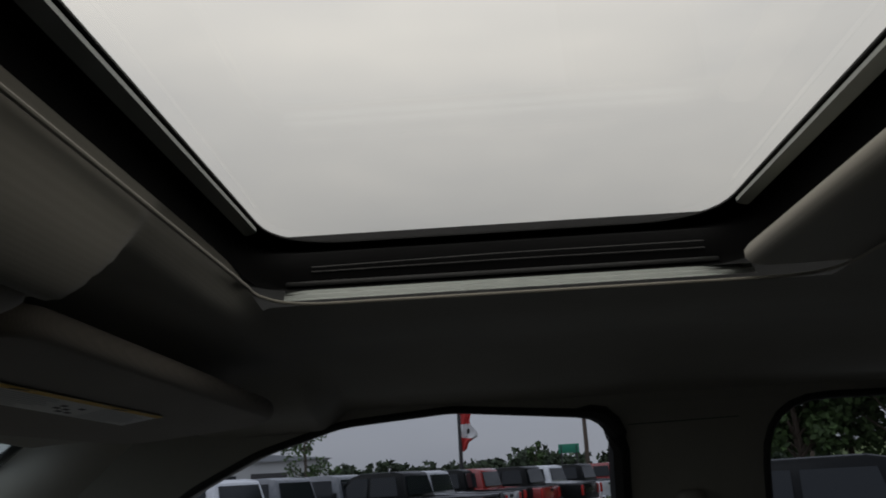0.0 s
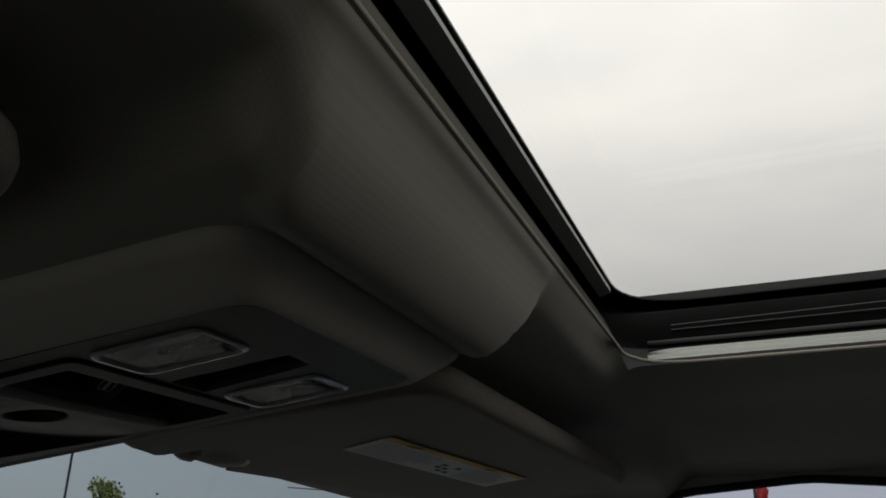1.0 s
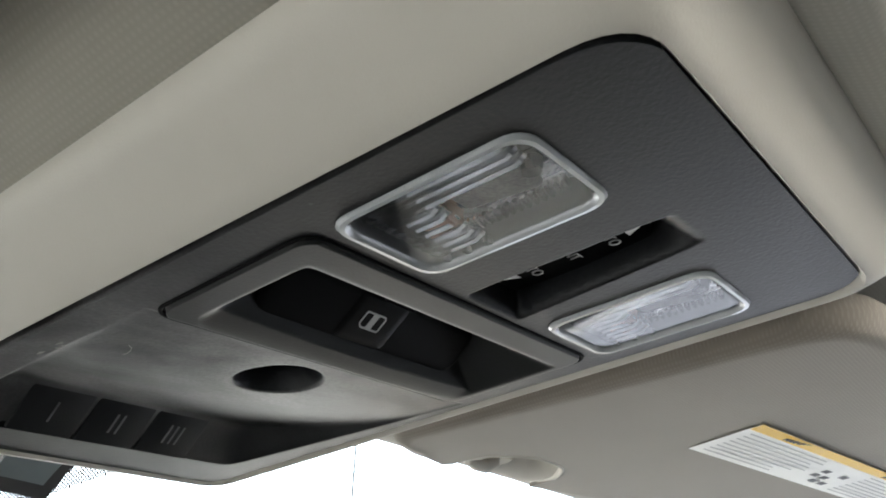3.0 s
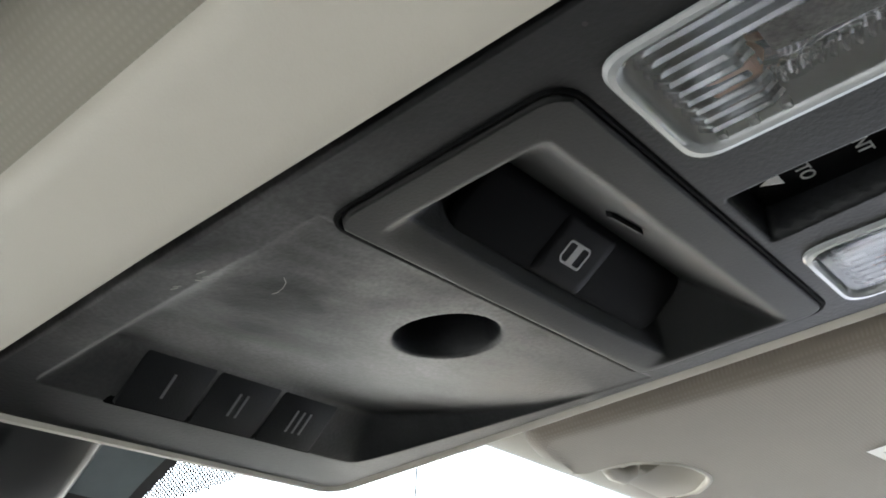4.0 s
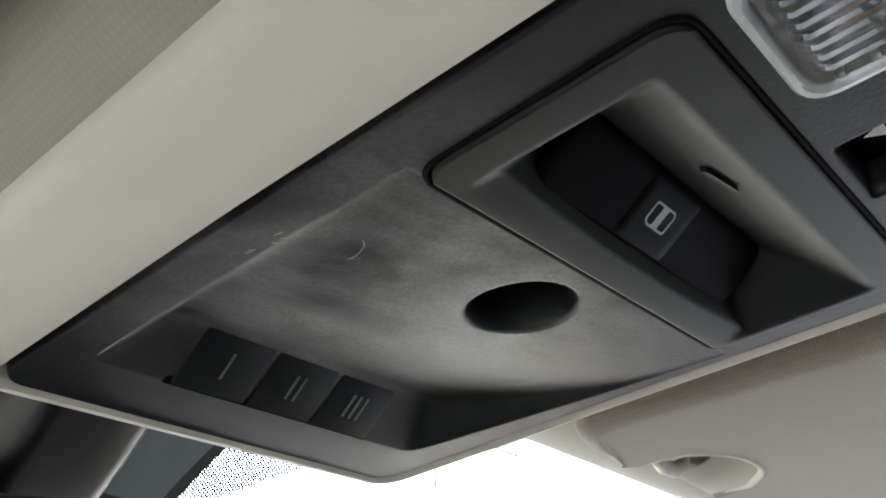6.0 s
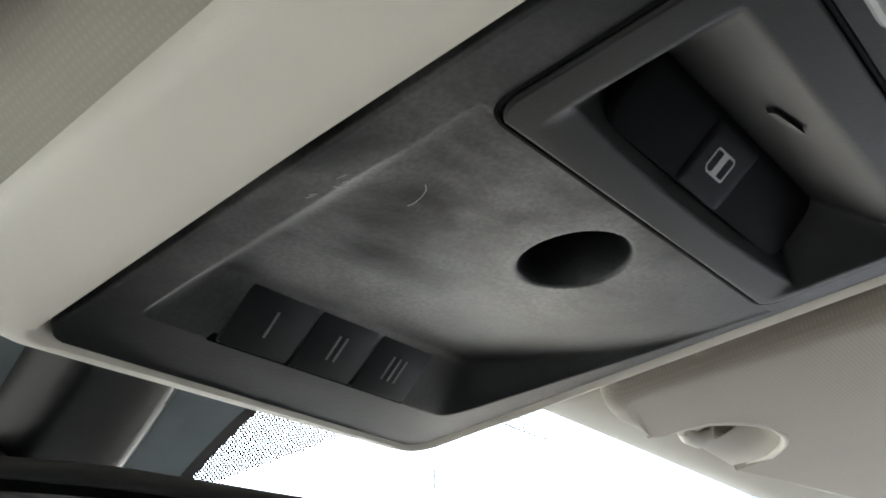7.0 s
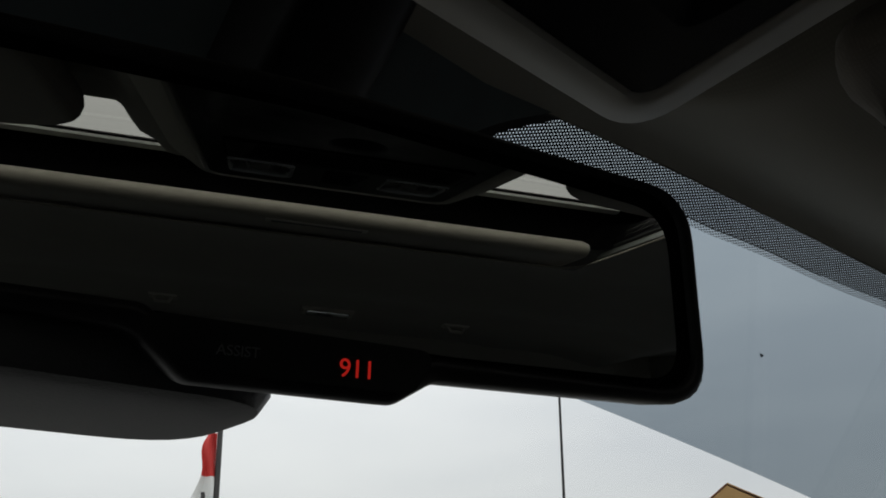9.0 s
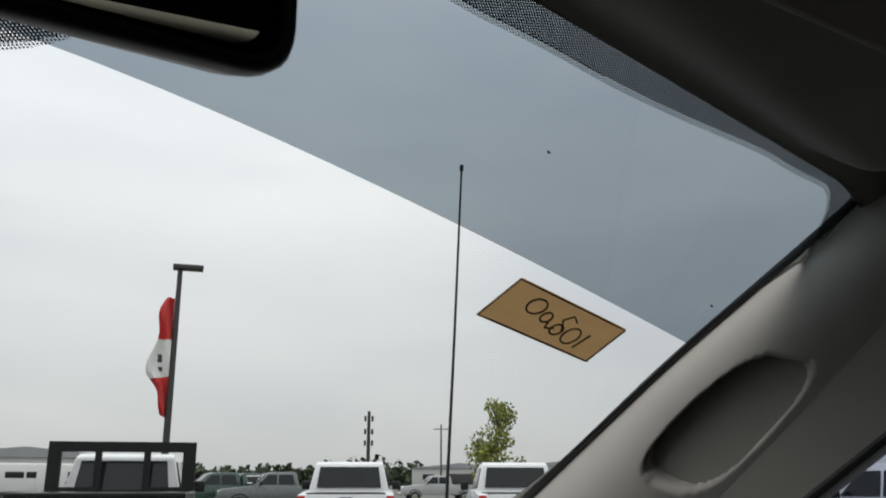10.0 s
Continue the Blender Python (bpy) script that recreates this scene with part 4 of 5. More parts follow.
chin = rounded([(-0.036, -0.0305), (0.037, -0.0325), (0.030, -0.0435), (-0.026, -0.0425)], 0.004)
bm.faces.new([bm.verts.new(mir(u, v, -0.0022)) for u, v in chin])
part("button_strip", bm, GLOSS, mirror, "gloss black strip with call buttons", smooth=False)
mat_m = Matrix((MU, MV, MN)).transposed().to_4x4()
letters("911", 0.0062, Matrix.Translation(mir(0.0150, -0.0390, -0.0026)) @ mat_m, "lit_lettering", RED_GLOW, mirror, "red lit emergency call digits")
letters("ASSIST", 0.0034, Matrix.Translation(mir(-0.0135, -0.0376, -0.0026)) @ mat_m, "lettering", DIM_INK, mirror, "dim assist lettering")
# cable cover lying on the glass, and the arm down to the mirror
COVER_GRAIN = surface("grained_black_cover", (0.0060, 0.0066, 0.0070), 0.30, vary=0.2, scale=80, bump=0.12, bump_scale=1600, spec=0.34)
COVER = [(-0.013, 0.000), (-0.012, 0.004), (-0.004, 0.017), (0.003, 0.0265), (0.007, 0.0305), (0.012, 0.0322), (0.020, 0.0325), (0.035, 0.0318), (0.048, 0.0300), (0.053, 0.0280), (0.0565, 0.0245), (0.0600, 0.0180), (0.0640, 0.0090), (0.0660, 0.0040), (0.0670, 0.0)]
part("cable_cover", loft([[on_glass(u * w + 0.004, y + 0.65 * o * (h - 1), o * h) for u, o in COVER] for y, w, h in ((0.235, 1.0, 1.0), (0.27, 1.0, 1.0), (0.31, 1.0, 1.0), (0.345, 0.97, 0.95), (0.365, 0.9, 0.6), (0.372, 0.8, 0.1))], False), COVER_GRAIN, mirror, "grained charcoal cable cover", angle=70)
part("arm", tube([on_glass(0.0, 0.345, 0.01), on_glass(0.0, 0.335, 0.05), mir(0.02, 0.0, 0.060), mir(0.02, 0.0, 0.030)], [0.016, 0.014, 0.013, 0.016], 14), BLACK, mirror, "black mirror arm")

pod = thing("sensor_pod", "dark grey plastic sensor pod on the windshield", "sensor housing")


def pod_ring(k, k2, z):
    return [Vector((-0.100 + u * k, 0.225 + v * k2, z + 0.007)) for u, v in rounded([(-0.085, -0.030), (0.090, -0.030), (0.090, 0.035), (-0.085, 0.035)], 0.025)]


part("lower_cover", loft([pod_ring(0.90, 0.8, 1.5875), pod_ring(0.97, 0.93, 1.5885), pod_ring(1.0, 1.0, 1.593), pod_ring(1.0, 1.0, 1.6115)], True, True), DARK, pod, "rounded grey lower cover")
part("body", loft([pod_ring(0.985, 0.985, 1.6118), pod_ring(0.985, 0.985, 1.6135), pod_ring(1.0, 1.0, 1.6140), pod_ring(0.9, 0.9, 1.640)], True, True), BLACK, pod, "black upper body")

# ---- rear of the headliner: dome lamp and two coat hooks ----
dome = thing("dome_lamp", "small clear dome lamp on the rear headliner", "lamp")


def rear_m(x, y, dz=0.0):
    return Matrix.Translation(liner(x, y) + Vector((0, 0, dz))) @ pose(0, 0, 0, 7, 0, 0)


part("bezel", box(0.085, 0.040, 0.012, 0.003, rear_m(0.09, -1.035)), BEIGE, dome, "beige lamp bezel")
part("lens", box(0.070, 0.026, 0.010, 0.004, rear_m(0.09, -1.035, -0.004)), LENS_RIB, dome, "clear lamp lens")
for hx in (-0.17, 0.31):
    hook = thing("coat_hook", "beige plastic coat hook on the rear headliner", "hook", group="coat hooks")
    part("base", box(0.045, 0.026, 0.008, 0.003, rear_m(hx, -1.05)), PILLAR, hook)
    part("hook", tube([rear_m(hx, -1.05) @ Vector(p) for p in ((-0.014, 0.004, -0.003), (-0.010, 0.008, -0.012), (0.010, 0.008, -0.012), (0.014, 0.004, -0.003))], 0.003, 8), PILLAR, hook)

# ---- small marks of use on the console ----
def spot(name, x, y, r, d, mat, label):
    bm = bmesh.new()
    bm.faces.new([bm.verts.new(con(x + r * math.cos(a), y + r * 0.8 * math.sin(a), d(x + r * math.cos(a), y + r * 0.8 * math.sin(a)))) for a in [math.tau * k / 18 for k in range(18)]])
    return part(name, bm, mat, console, label, smooth=False)


STAIN = surface("brown_stain", (0.29, 0.23, 0.165), 0.6, vary=0.15, scale=300)
PALE = surface("pale_scuff", (0.32, 0.31, 0.29), 0.8, vary=0.3, scale=500)
spot("stain", -0.0805, -0.0465, 0.0012, lambda x, y: 0.0040 + 0.63 * (-0.0805 - x), STAIN, "small brown stain on the beige shell")
spot("speck", -0.0660, -0.0580, 0.0005, lambda x, y: 0.0002, BLACK, "tiny dark speck")
part("hair", tube([con(x, y, bay(x, y) + 0.0002) for x, y in ((-0.0495, 0.0225), (-0.0478, 0.0238), (-0.0466, 0.0262), (-0.0460, 0.0285), (-0.0462, 0.0300))], 0.00006, 5), PALE, console, "fine pale hair on the panel")
rnd = random.Random(21)
for k in range(5):
    x, y = -0.0635 + rnd.uniform(-0.0012, 0.0035), 0.036 + rnd.uniform(-0.005, 0.006)
    a = rnd.uniform(0.3, 1.3)
    l = rnd.uniform(0.0008, 0.0024)
    part("scuff", tube([con(x, y, bay(x, y) + 0.0003), con(x + l * math.cos(a), y - l * math.sin(a), bay(x + l * math.cos(a), y - l * math.sin(a)) + 0.0003)], 0.00009, 4), PALE, console)
# ---- side walls of the cab ----
def wall_x(z):
    return 0.742 + 0.18 * max(0.0, 1.72 - z)


def seal_loop(win, wide):
    """The rubber round a window opening: its line and radii, thick along the edge near y = wide."""
    pts, radii = [], []
    n = len(win)
    for i, (u, v) in enumerate(win):
        a, b = Vector(win[i - 1]), Vector(win[(i + 1) % n])
        d = (b - a).normalized()
        r = 0.0045 + 0.0080 * smooth01((0.052 - abs(u - wide)) / 0.05)
        k = 0.0125 - r
        c = Vector((u + d.y * k, v - d.x * k))
        mid = Vector((sum(q[0] for q in win) / n, sum(q[1] for q in win) / n))
        if (c - mid).length > (Vector((u, v)) - mid).length:
            c = Vector((u - d.y * k, v + d.x * k))
        pts.append((c.x, c.y))
        radii.append(r)
    return pts, radii


def make_side(s, name):
    front_win = rounded([(0.47, 1.33), (-0.492, 1.30), (-0.500, 1.708), (-0.31, 1.725), (-0.176, 1.715), (-0.076, 1.686), (0.004, 1.648)], [0.03, 0.05, 0.05, 0.2, 0.2, 0.2, 0.2], 5)
    rear_win = rounded([(-0.655, 1.30), (-1.10, 1.30), (-1.10, 1.715), (-0.66, 1.718)], [0.04, 0.04, 0.05, 0.085], 6)
    front_win, front_r = seal_loop(front_win, -0.496)
    rear_win, rear_r = seal_loop(rear_win, -2.0)
    w = part(name, sheet([(1.15, 0.3), (-1.25, 0.3), (-1.25, 1.74), (0.10, 1.74), (0.62, 1.46), (1.15, 1.2)], [front_win, rear_win],
                         lambda u, v: Vector((s * wall_x(v), u, v)), 0.05, (s, 0, 0)), WALL_TRIM, smooth=False)
    tagged(w, "beige plastic door and pillar trim with two window openings", "wall", kind="structure")
    for win, radii in ((front_win, front_r), (rear_win, rear_r)):
        g = thing("window", "tinted side window in a black rubber seal", "window", kind="structure")
        part("seal", tube([(s * wall_x(v) - s * 0.001, u, v) for u, v in win], radii, 8, closed=True), RUBBER, g)
        inward(part("pane", sheet(win, [], lambda u, v: Vector((s * (wall_x(v) + 0.03), u, v)), 0, (s, 0, 0)), SIDEGLASS, g, smooth=False))
    return w


make_side(1, "wall_east")
west = part("wall_west", sheet([(1.15, 0.3), (-1.25, 0.3), (-1.25, 1.74), (0.10, 1.74), (0.62, 1.46), (1.15, 1.2)],
                               [rounded([(0.50, 1.22), (-0.48, 1.22), (-0.49, 1.70), (-0.05, 1.69), (0.45, 1.38)], 0.05), rounded([(-0.655, 1.30), (-1.10, 1.30), (-1.10, 1.70), (-0.66, 1.708)], 0.05)],
                               lambda u, v: Vector((-wall_x(v), u, v)), 0.05, (-1, 0, 0)), WALL_TRIM, smooth=False)
tagged(west, "beige plastic side wall on the driver's side", "wall", kind="structure")
for win in ([(0.50, 1.22), (-0.48, 1.22), (-0.49, 1.70), (-0.05, 1.69), (0.45, 1.38)], [(-0.655, 1.30), (-1.10, 1.30), (-1.10, 1.70), (-0.66, 1.708)]):
    g = thing("window", "tinted side window in a black rubber seal", "window", kind="structure")
    loop = rounded(win, 0.05)
    part("seal", tube([(-wall_x(v) + 0.001, u, v) for u, v in loop], 0.0125, 8, closed=True), RUBBER, g)
    inward(part("pane", sheet(loop, [], lambda u, v: Vector((-wall_x(v) - 0.03, u, v)), 0, (-1, 0, 0)), DOOR_GLASS, g, smooth=False))

# pillar between the doors: the seam of its cover and the belt guide
seam = part("trim", tube([(wall_x(1.690) - 0.0005, y, 1.690 - 0.02 * (y + 0.58)) for y in span(-0.640, -0.512, 12)], 0.0006, 6), DARK)
tagged(seam, "thin dark seam across the beige pillar cover", "trim", kind="structure")
guide = thing("belt_guide", "beige plastic seat belt guide on the pillar", "belt guide")


def guide_ring(k, off):
    return [Vector((wall_x(v) - off, u, v)) for u, v in rounded([(-0.598 + k, 1.548 + k), (-0.556 - k, 1.548 + k), (-0.561 - k, 1.613 - k), (-0.590 + k, 1.613 - k)], 0.012, 5)]


part("plate", loft([guide_ring(0.0, -0.002), guide_ring(0.0, 0.010), guide_ring(0.003, 0.014), guide_ring(0.008, 0.015)], True, True), WALL_TRIM, guide, angle=60)
part("loop", tube([(wall_x(1.59) - 0.020, y, 1.573 + 0.010 * math.sin((y + 0.60) * 70)) for y in span(-0.600, -0.555, 10)], 0.005, 8), BLACK, guide, "black belt loop")

# A-pillar trims
def pillar_point(s, u, v):
    """u runs down the pillar, v from the windshield edge to the door edge."""
    e1 = Vector((0.724, 0.172, 1.726)).lerp(Vector((0.790, 0.640, 1.428)), u)
    e1 += Vector((0.028, 0, 0)) * smooth01((0.55 - u) / 0.60)
    e2 = Vector((0.748, 0.060, 1.700)).lerp(Vector((0.812, 0.470, 1.350)), u)
    p = e1.lerp(e2, v)
    bulge = 0.020 * math.sin(math.pi * min(1, v * 1.05) ** 0.8)
    p += Vector((-0.80, -0.35, -0.40)) * bulge
    # hand hold: a long scooped recess
    r = math.hypot((u - 0.545) / 0.175, (v - 0.59) / 0.28)
    edge = (abs((u - 0.545) / 0.175) ** 3 + abs((v - 0.59) / 0.28) ** 3) ** (1 / 3)
    p += Vector((0.80, 0.35, 0.40)) * 0.038 * smooth01((1.0 - edge) / 0.09)
    return Vector((s * p.x, p.y, p.z))


for s in (1, -1):
    ap = part("trim", grid(span(-0.08, 1.15, 90), span(0, 1, 60), lambda u, v: pillar_point(s, u, v)), PILLAR, keep=True)
    tagged(ap, "beige windshield pillar trim with a scooped hand hold", "pillar trim", kind="structure")
    edge_tube = part("trim", tube([pillar_point(s, u, 0.0) + Vector((0, 0.002, 0.002)) for u in span(-0.08, 1.15, 24)], 0.005, 8), RUBBER)
    tagged(edge_tube, "black rubber edge along the windshield pillar", "trim", kind="structure")

# rear wall with the sliding window
PANES = [(-0.55, 0.075), (0.115, 0.395), (0.435, 0.735)]
holes = [rounded([(a, 1.34), (b, 1.34), (b, 1.648), (a, 1.648)], 0.015) for a, b in PANES]
rear = part("wall_south", sheet([(-0.80, 0.3), (0.84, 0.3), (0.84, 1.80), (-0.80, 1.80)], holes, lambda u, v: Vector((u, -1.20, v)), 0.05, (0, -1, 0)), WALL_TRIM, smooth=False)
tagged(rear, "grey beige rear wall of the cab with a three-part window", "wall", kind="structure")
rw = thing("window_2", "sliding rear window with three panes in black frames", "window", kind="structure")
for a, b in PANES:
    part("frame", tube([(u, -1.198, v) for u, v in rounded([(a, 1.34), (b, 1.34), (b, 1.648), (a, 1.648)], 0.015)], 0.016, 8, closed=True), RUBBER, rw)
    inward(part("pane", grid([a, b], [1.34, 1.648], lambda x, z: Vector((x, -1.225, z))), REARGLASS, rw, smooth=False))

DARK_TRIM = surface("dark_trim", (0.022, 0.021, 0.020), 0.7, vary=0.1, scale=20, bump=0.3)
# floor, firewall, dashboard: plain dark surfaces that close the cab below
floor = part("floor", box(1.9, 2.5, 0.04, 0, pose(0, -0.05, 0.55)), DARK_TRIM, smooth=False)
tagged(floor, "dark carpeted cab floor", "floor", kind="structure")
dash = part("dashboard", loft([[Vector((x, 0.60 + dy, z)) for x in span(-0.83, 0.83, 16)] for dy, z in ((0.0, 0.6), (-0.05, 0.9), (-0.06, 1.10), (0.0, 1.16), (0.2, 1.17), (0.50, 1.14))], False), DARK_TRIM)
tagged(dash, "padded dark dashboard top under the windshield", "dashboard")

# ---- seats ----
LEATHER = surface("dark_leather", (0.006, 0.006, 0.0065), 0.6, spec=0.25, vary=0.2, scale=50, bump=0.3, bump_scale=300)


def make_seat(x, y, head_top, wide=0.25):
    seat = thing("car_seat", "dark leather car seat with a headrest", "seat", (x, y, 0.57), group="cab seats")
    part("cushion", box(0.50, 0.50, 0.42, 0.05, pose(0, 0.25, 0.21), 3), LEATHER, seat)
    part("backrest", box(0.48, 0.16, 0.62, 0.06, pose(0, -0.02, 0.66, 14, 0, 0), 3), LEATHER, seat)
    top = head_top - 0.57
    bm = box(wide, 0.10, 0.17, 0.04, pose(0, -0.10, top - 0.085, 8, 0, 0), 4)
    part("headrest", bm, LEATHER, seat, "rounded dark headrest")
    for dx in (-0.05, 0.05):
        part("post", tube([(dx, -0.09, 0.85), (dx, -0.10, top - 0.10)], 0.006, 8), ALUMINIUM, seat)
    return seat


make_seat(0.40, -0.52, 1.54, 0.26)
make_seat(-0.40, -0.62, 1.50, 0.26)
make_seat(0.600, -0.90, 1.634, 0.20)
make_seat(-0.125, -0.90, 1.650, 0.22)

# ---- outside: ground, lot, vehicles, trees ----
LOT = surface("gravel_lot", (0.13, 0.127, 0.118), 0.95, vary=0.2, scale=1.2, bump=0.4, bump_scale=40)
ground = part("ground", grid(span(-500, 500, 8), span(-500, 500, 8), lambda x, y: Vector((x, y, 0))), LOT, smooth=False)
tagged(ground, "pale worn gravel lot of a truck dealer", "ground", kind="structure")

CAR_GLASS = surface("dark_car_glass", (0.012, 0.015, 0.017), 0.10, vary=0.1, spec=0.35)
CHROME = surface("chrome", (0.75, 0.76, 0.77), 0.15, metal=1.0, vary=0.05)
TAIL_RED = surface("red_tail_lens", (0.42, 0.015, 0.012), 0.25, vary=0.1)
HEAD_LENS = surface("clear_head_lens", (0.72, 0.74, 0.76), 0.15, vary=0.1, metal=0.3)
TYRE = surface("tyre_rubber", (0.018, 0.018, 0.018), 0.85, vary=0.2)
PAINTS = {k: surface("paint_" + k, c, 0.28, vary=0.04, coat=0.05 if k == "black" else 0.6, spec=0.1 if k == "black" else 0.5) for k, c in (
    ("white", (0.72, 0.73, 0.74)), ("black", (0.007, 0.008, 0.008)), ("grey", (0.14, 0.15, 0.16)), ("silver", (0.42, 0.43, 0.44)),
    ("blue", (0.03, 0.07, 0.22)), ("red", (0.30, 0.025, 0.02)), ("green", (0.02, 0.06, 0.045)))}


def prism(profile, x0, x1, bevel=0.0, top_in=0.0, z_split=None):
    """A side outline (y, z) pushed across from x0 to x1; points above z_split lean in by top_in."""
    def ring(x, s):
        return [Vector((x - s * (top_in if z_split is not None and z > z_split else 0.0), y, z)) for y, z in profile]
    bm = loft([ring(x0, -1), ring(x1, 1)], True, True)
    if bevel:
        bmesh.ops.bevel(bm, geom=bm.edges[:], offset=bevel, segments=2, profile=0.5, affect='EDGES')
    return bm


def make_pickup(paint, label, place, group="parked pickups", cap=False, rack=False):
    """A crew-cab pickup, 5.8 m long, its nose towards +y."""
    body = PAINTS[paint]
    t = thing("pickup_truck", label, "pickup truck", group=group)
    part("body", prism([(-2.9, 0.62), (-2.9, 1.22), (-0.95, 1.22), (-0.95, 1.28), (1.05, 1.28), (1.15, 1.22), (2.62, 1.14), (2.86, 1.02), (2.90, 0.60), (2.5, 0.52), (-2.5, 0.52)], -0.98, 0.98, 0.05), body, t)
    part("cab", prism([(-0.95, 1.24), (-0.80, 1.86), (-0.55, 1.91), (0.35, 1.90), (0.60, 1.84), (1.22, 1.26)], -0.90, 0.90, 0.04, 0.14, 1.5), body, t)
    part("rear_window", prism([(-0.935, 1.34), (-0.815, 1.78), (-0.845, 1.79), (-0.965, 1.34)], -0.72, 0.72, 0, 0.06, 1.5), CAR_GLASS, t)
    part("windshield", prism([(1.17, 1.32), (0.64, 1.80), (0.67, 1.82), (1.21, 1.33)], -0.76, 0.76, 0, 0.08, 1.5), CAR_GLASS, t)
    for s in (-1, 1):
        for y0, y1, yt0, yt1 in ((-0.72, 0.05, -0.62, 0.05), (0.13, 0.98, 0.13, 0.55)):
            bm = loft([[Vector((s * 0.912, y0, 1.33)), Vector((s * 0.912, y1, 1.33)), Vector((s * 0.800, yt1, 1.78)), Vector((s * 0.800, yt0, 1.78))],
                       [Vector((s * 0.88, y0, 1.33)), Vector((s * 0.88, y1, 1.33)), Vector((s * 0.77, yt1, 1.78)), Vector((s * 0.77, yt0, 1.78))]], True, True)
            part("window", bm, CAR_GLASS, t)
        part("tail_light", box(0.16, 0.06, 0.34, 0.02, pose(s * 0.90, -2.89, 1.02)), TAIL_RED, t)
        part("headlight", box(0.34, 0.10, 0.17, 0.03, pose(s * 0.78, 2.82, 0.98)), HEAD_LENS, t)
        part("door_mirror", box(0.20, 0.10, 0.20, 0.03, pose(s * 1.10, 0.92, 1.38)), BLACK, t)
        for y in (-1.85, 1.85):
            wheel = part("wheel", tube([(s * 0.72, y, 0.40), (s * 0.76, y, 0.40), (s * 0.96, y, 0.40), (s * 0.99, y, 0.40)], [0.36, 0.40, 0.40, 0.36], 24), TYRE, t)
            part("rim", tube([(s * 0.94, y, 0.40), (s * 1.0, y, 0.40)], [0.27, 0.22], 18), CHROME, wheel)
            part("arch", tube([(s * 0.955, y + 0.47 * math.cos(a), 0.42 + 0.47 * math.sin(a)) for a in span(0, math.pi, 12)], 0.045, 6), BLACK, t)
    part("grille", box(1.15, 0.08, 0.36, 0.03, pose(0, 2.86, 0.93)), BLACK, t)
    for k in range(3):
        part("grille_bar", box(1.10, 0.05, 0.035, 0.01, pose(0, 2.905, 0.82 + 0.11 * k)), CHROME, t)
    part("front_bumper", box(1.92, 0.22, 0.24, 0.05, pose(0, 2.88, 0.60)), CHROME if paint in ("white", "silver") else body, t)
    part("rear_bumper", box(1.92, 0.20, 0.20, 0.05, pose(0, -2.96, 0.62)), CHROME, t)
    part("tailgate", box(1.50, 0.05, 0.50, 0.03, pose(0, -2.905, 0.97)), body, t)
    part("handle", box(0.25, 0.03, 0.08, 0.01, pose(0, -2.94, 1.12)), BLACK, t)
    if not cap:
        part("bed_floor", box(1.60, 1.85, 0.03, 0, pose(0, -1.93, 1.225)), BLACK, t, "open black cargo bed")
    else:
        part("cap", prism([(-2.86, 1.24), (-2.70, 1.84), (-1.0, 1.88), (-0.98, 1.24)], -0.93, 0.93, 0.04, 0.14, 1.5), body, t, "bed cap with side windows")
        for s in (-1, 1):
            bm = loft([[Vector((s * 0.945, -2.5, 1.38)), Vector((s * 0.945, -1.2, 1.38)), Vector((s * 0.835, -1.2, 1.72)), Vector((s * 0.835, -2.45, 1.72))], [Vector((s * 0.9, -2.5, 1.38)), Vector((s * 0.9, -1.2, 1.38)), Vector((s * 0.79, -1.2, 1.72)), Vector((s * 0.79, -2.45, 1.72))]], True, True)
            win = part("cap_window", bm, CAR_GLASS, t)
            part("cap_frame", tube([(s * 0.95, -2.5, 1.38), (s * 0.95, -1.2, 1.38), (s * 0.84, -1.2, 1.72), (s * 0.84, -2.45, 1.72)], 0.03, 6, closed=True), CHROME, win)
    if rack:
        # steel headache rack with three openings behind the cab, on a flat bed
        part("rack", sheet([(-1.12, 1.0), (1.12, 1.0), (1.12, 2.08), (-1.12, 2.08)], [[(-0.92, 1.38), (-0.42, 1.38), (-0.42, 1.92), (-0.92, 1.92)], [(-0.32, 1.34), (0.32, 1.34), (0.32, 1.92), (-0.32, 1.92)], [(0.42, 1.38), (0.92, 1.38), (0.92, 1.92), (0.42, 1.92)]],
                           lambda u, v: Vector((u, -1.05, v)), 0.08, (0, -1, 0)), BLACK, t, "black steel headache rack", smooth=False)
        part("flat_bed", box(2.3, 2.3, 0.12, 0.02, pose(0, -2.2, 1.26)), PAINTS["black"], t, "black flat bed")
    t.matrix_world = place
    return t


def az(deg, dist, turn=0.0):
    """A pose on the ground, by compass angle from straight ahead (clockwise) and distance; turn: the heading, in the same way."""
    a = radians(deg)
    return pose(math.sin(a) * dist, math.cos(a) * dist, 0, 0, 0, -turn)


# ahead: two white pickups seen from behind, one with a black rack
make_pickup("white", "white crew-cab pickup parked with its tail towards us", az(39.4, 21.0, 41))
make_pickup("white", "white crew-cab pickup parked beside a young tree", az(49.8, 21.5, 44))
make_pickup("white", "white flat-bed pickup with a black steel rack", az(25.9, 16.0, 33), rack=True)
make_pickup("grey", "grey pickup parked side on at the far row", az(34.8, 44.0, -62))
make_pickup("green", "dark green pickup parked side on at the far row", az(31.2, 46.0, -70), cap=True)
make_pickup("black", "black pickup parked at the far row", az(52.5, 60.0, -60))
make_pickup("silver", "silver pickup parked at the far row", az(45.0, 66.0, -55))
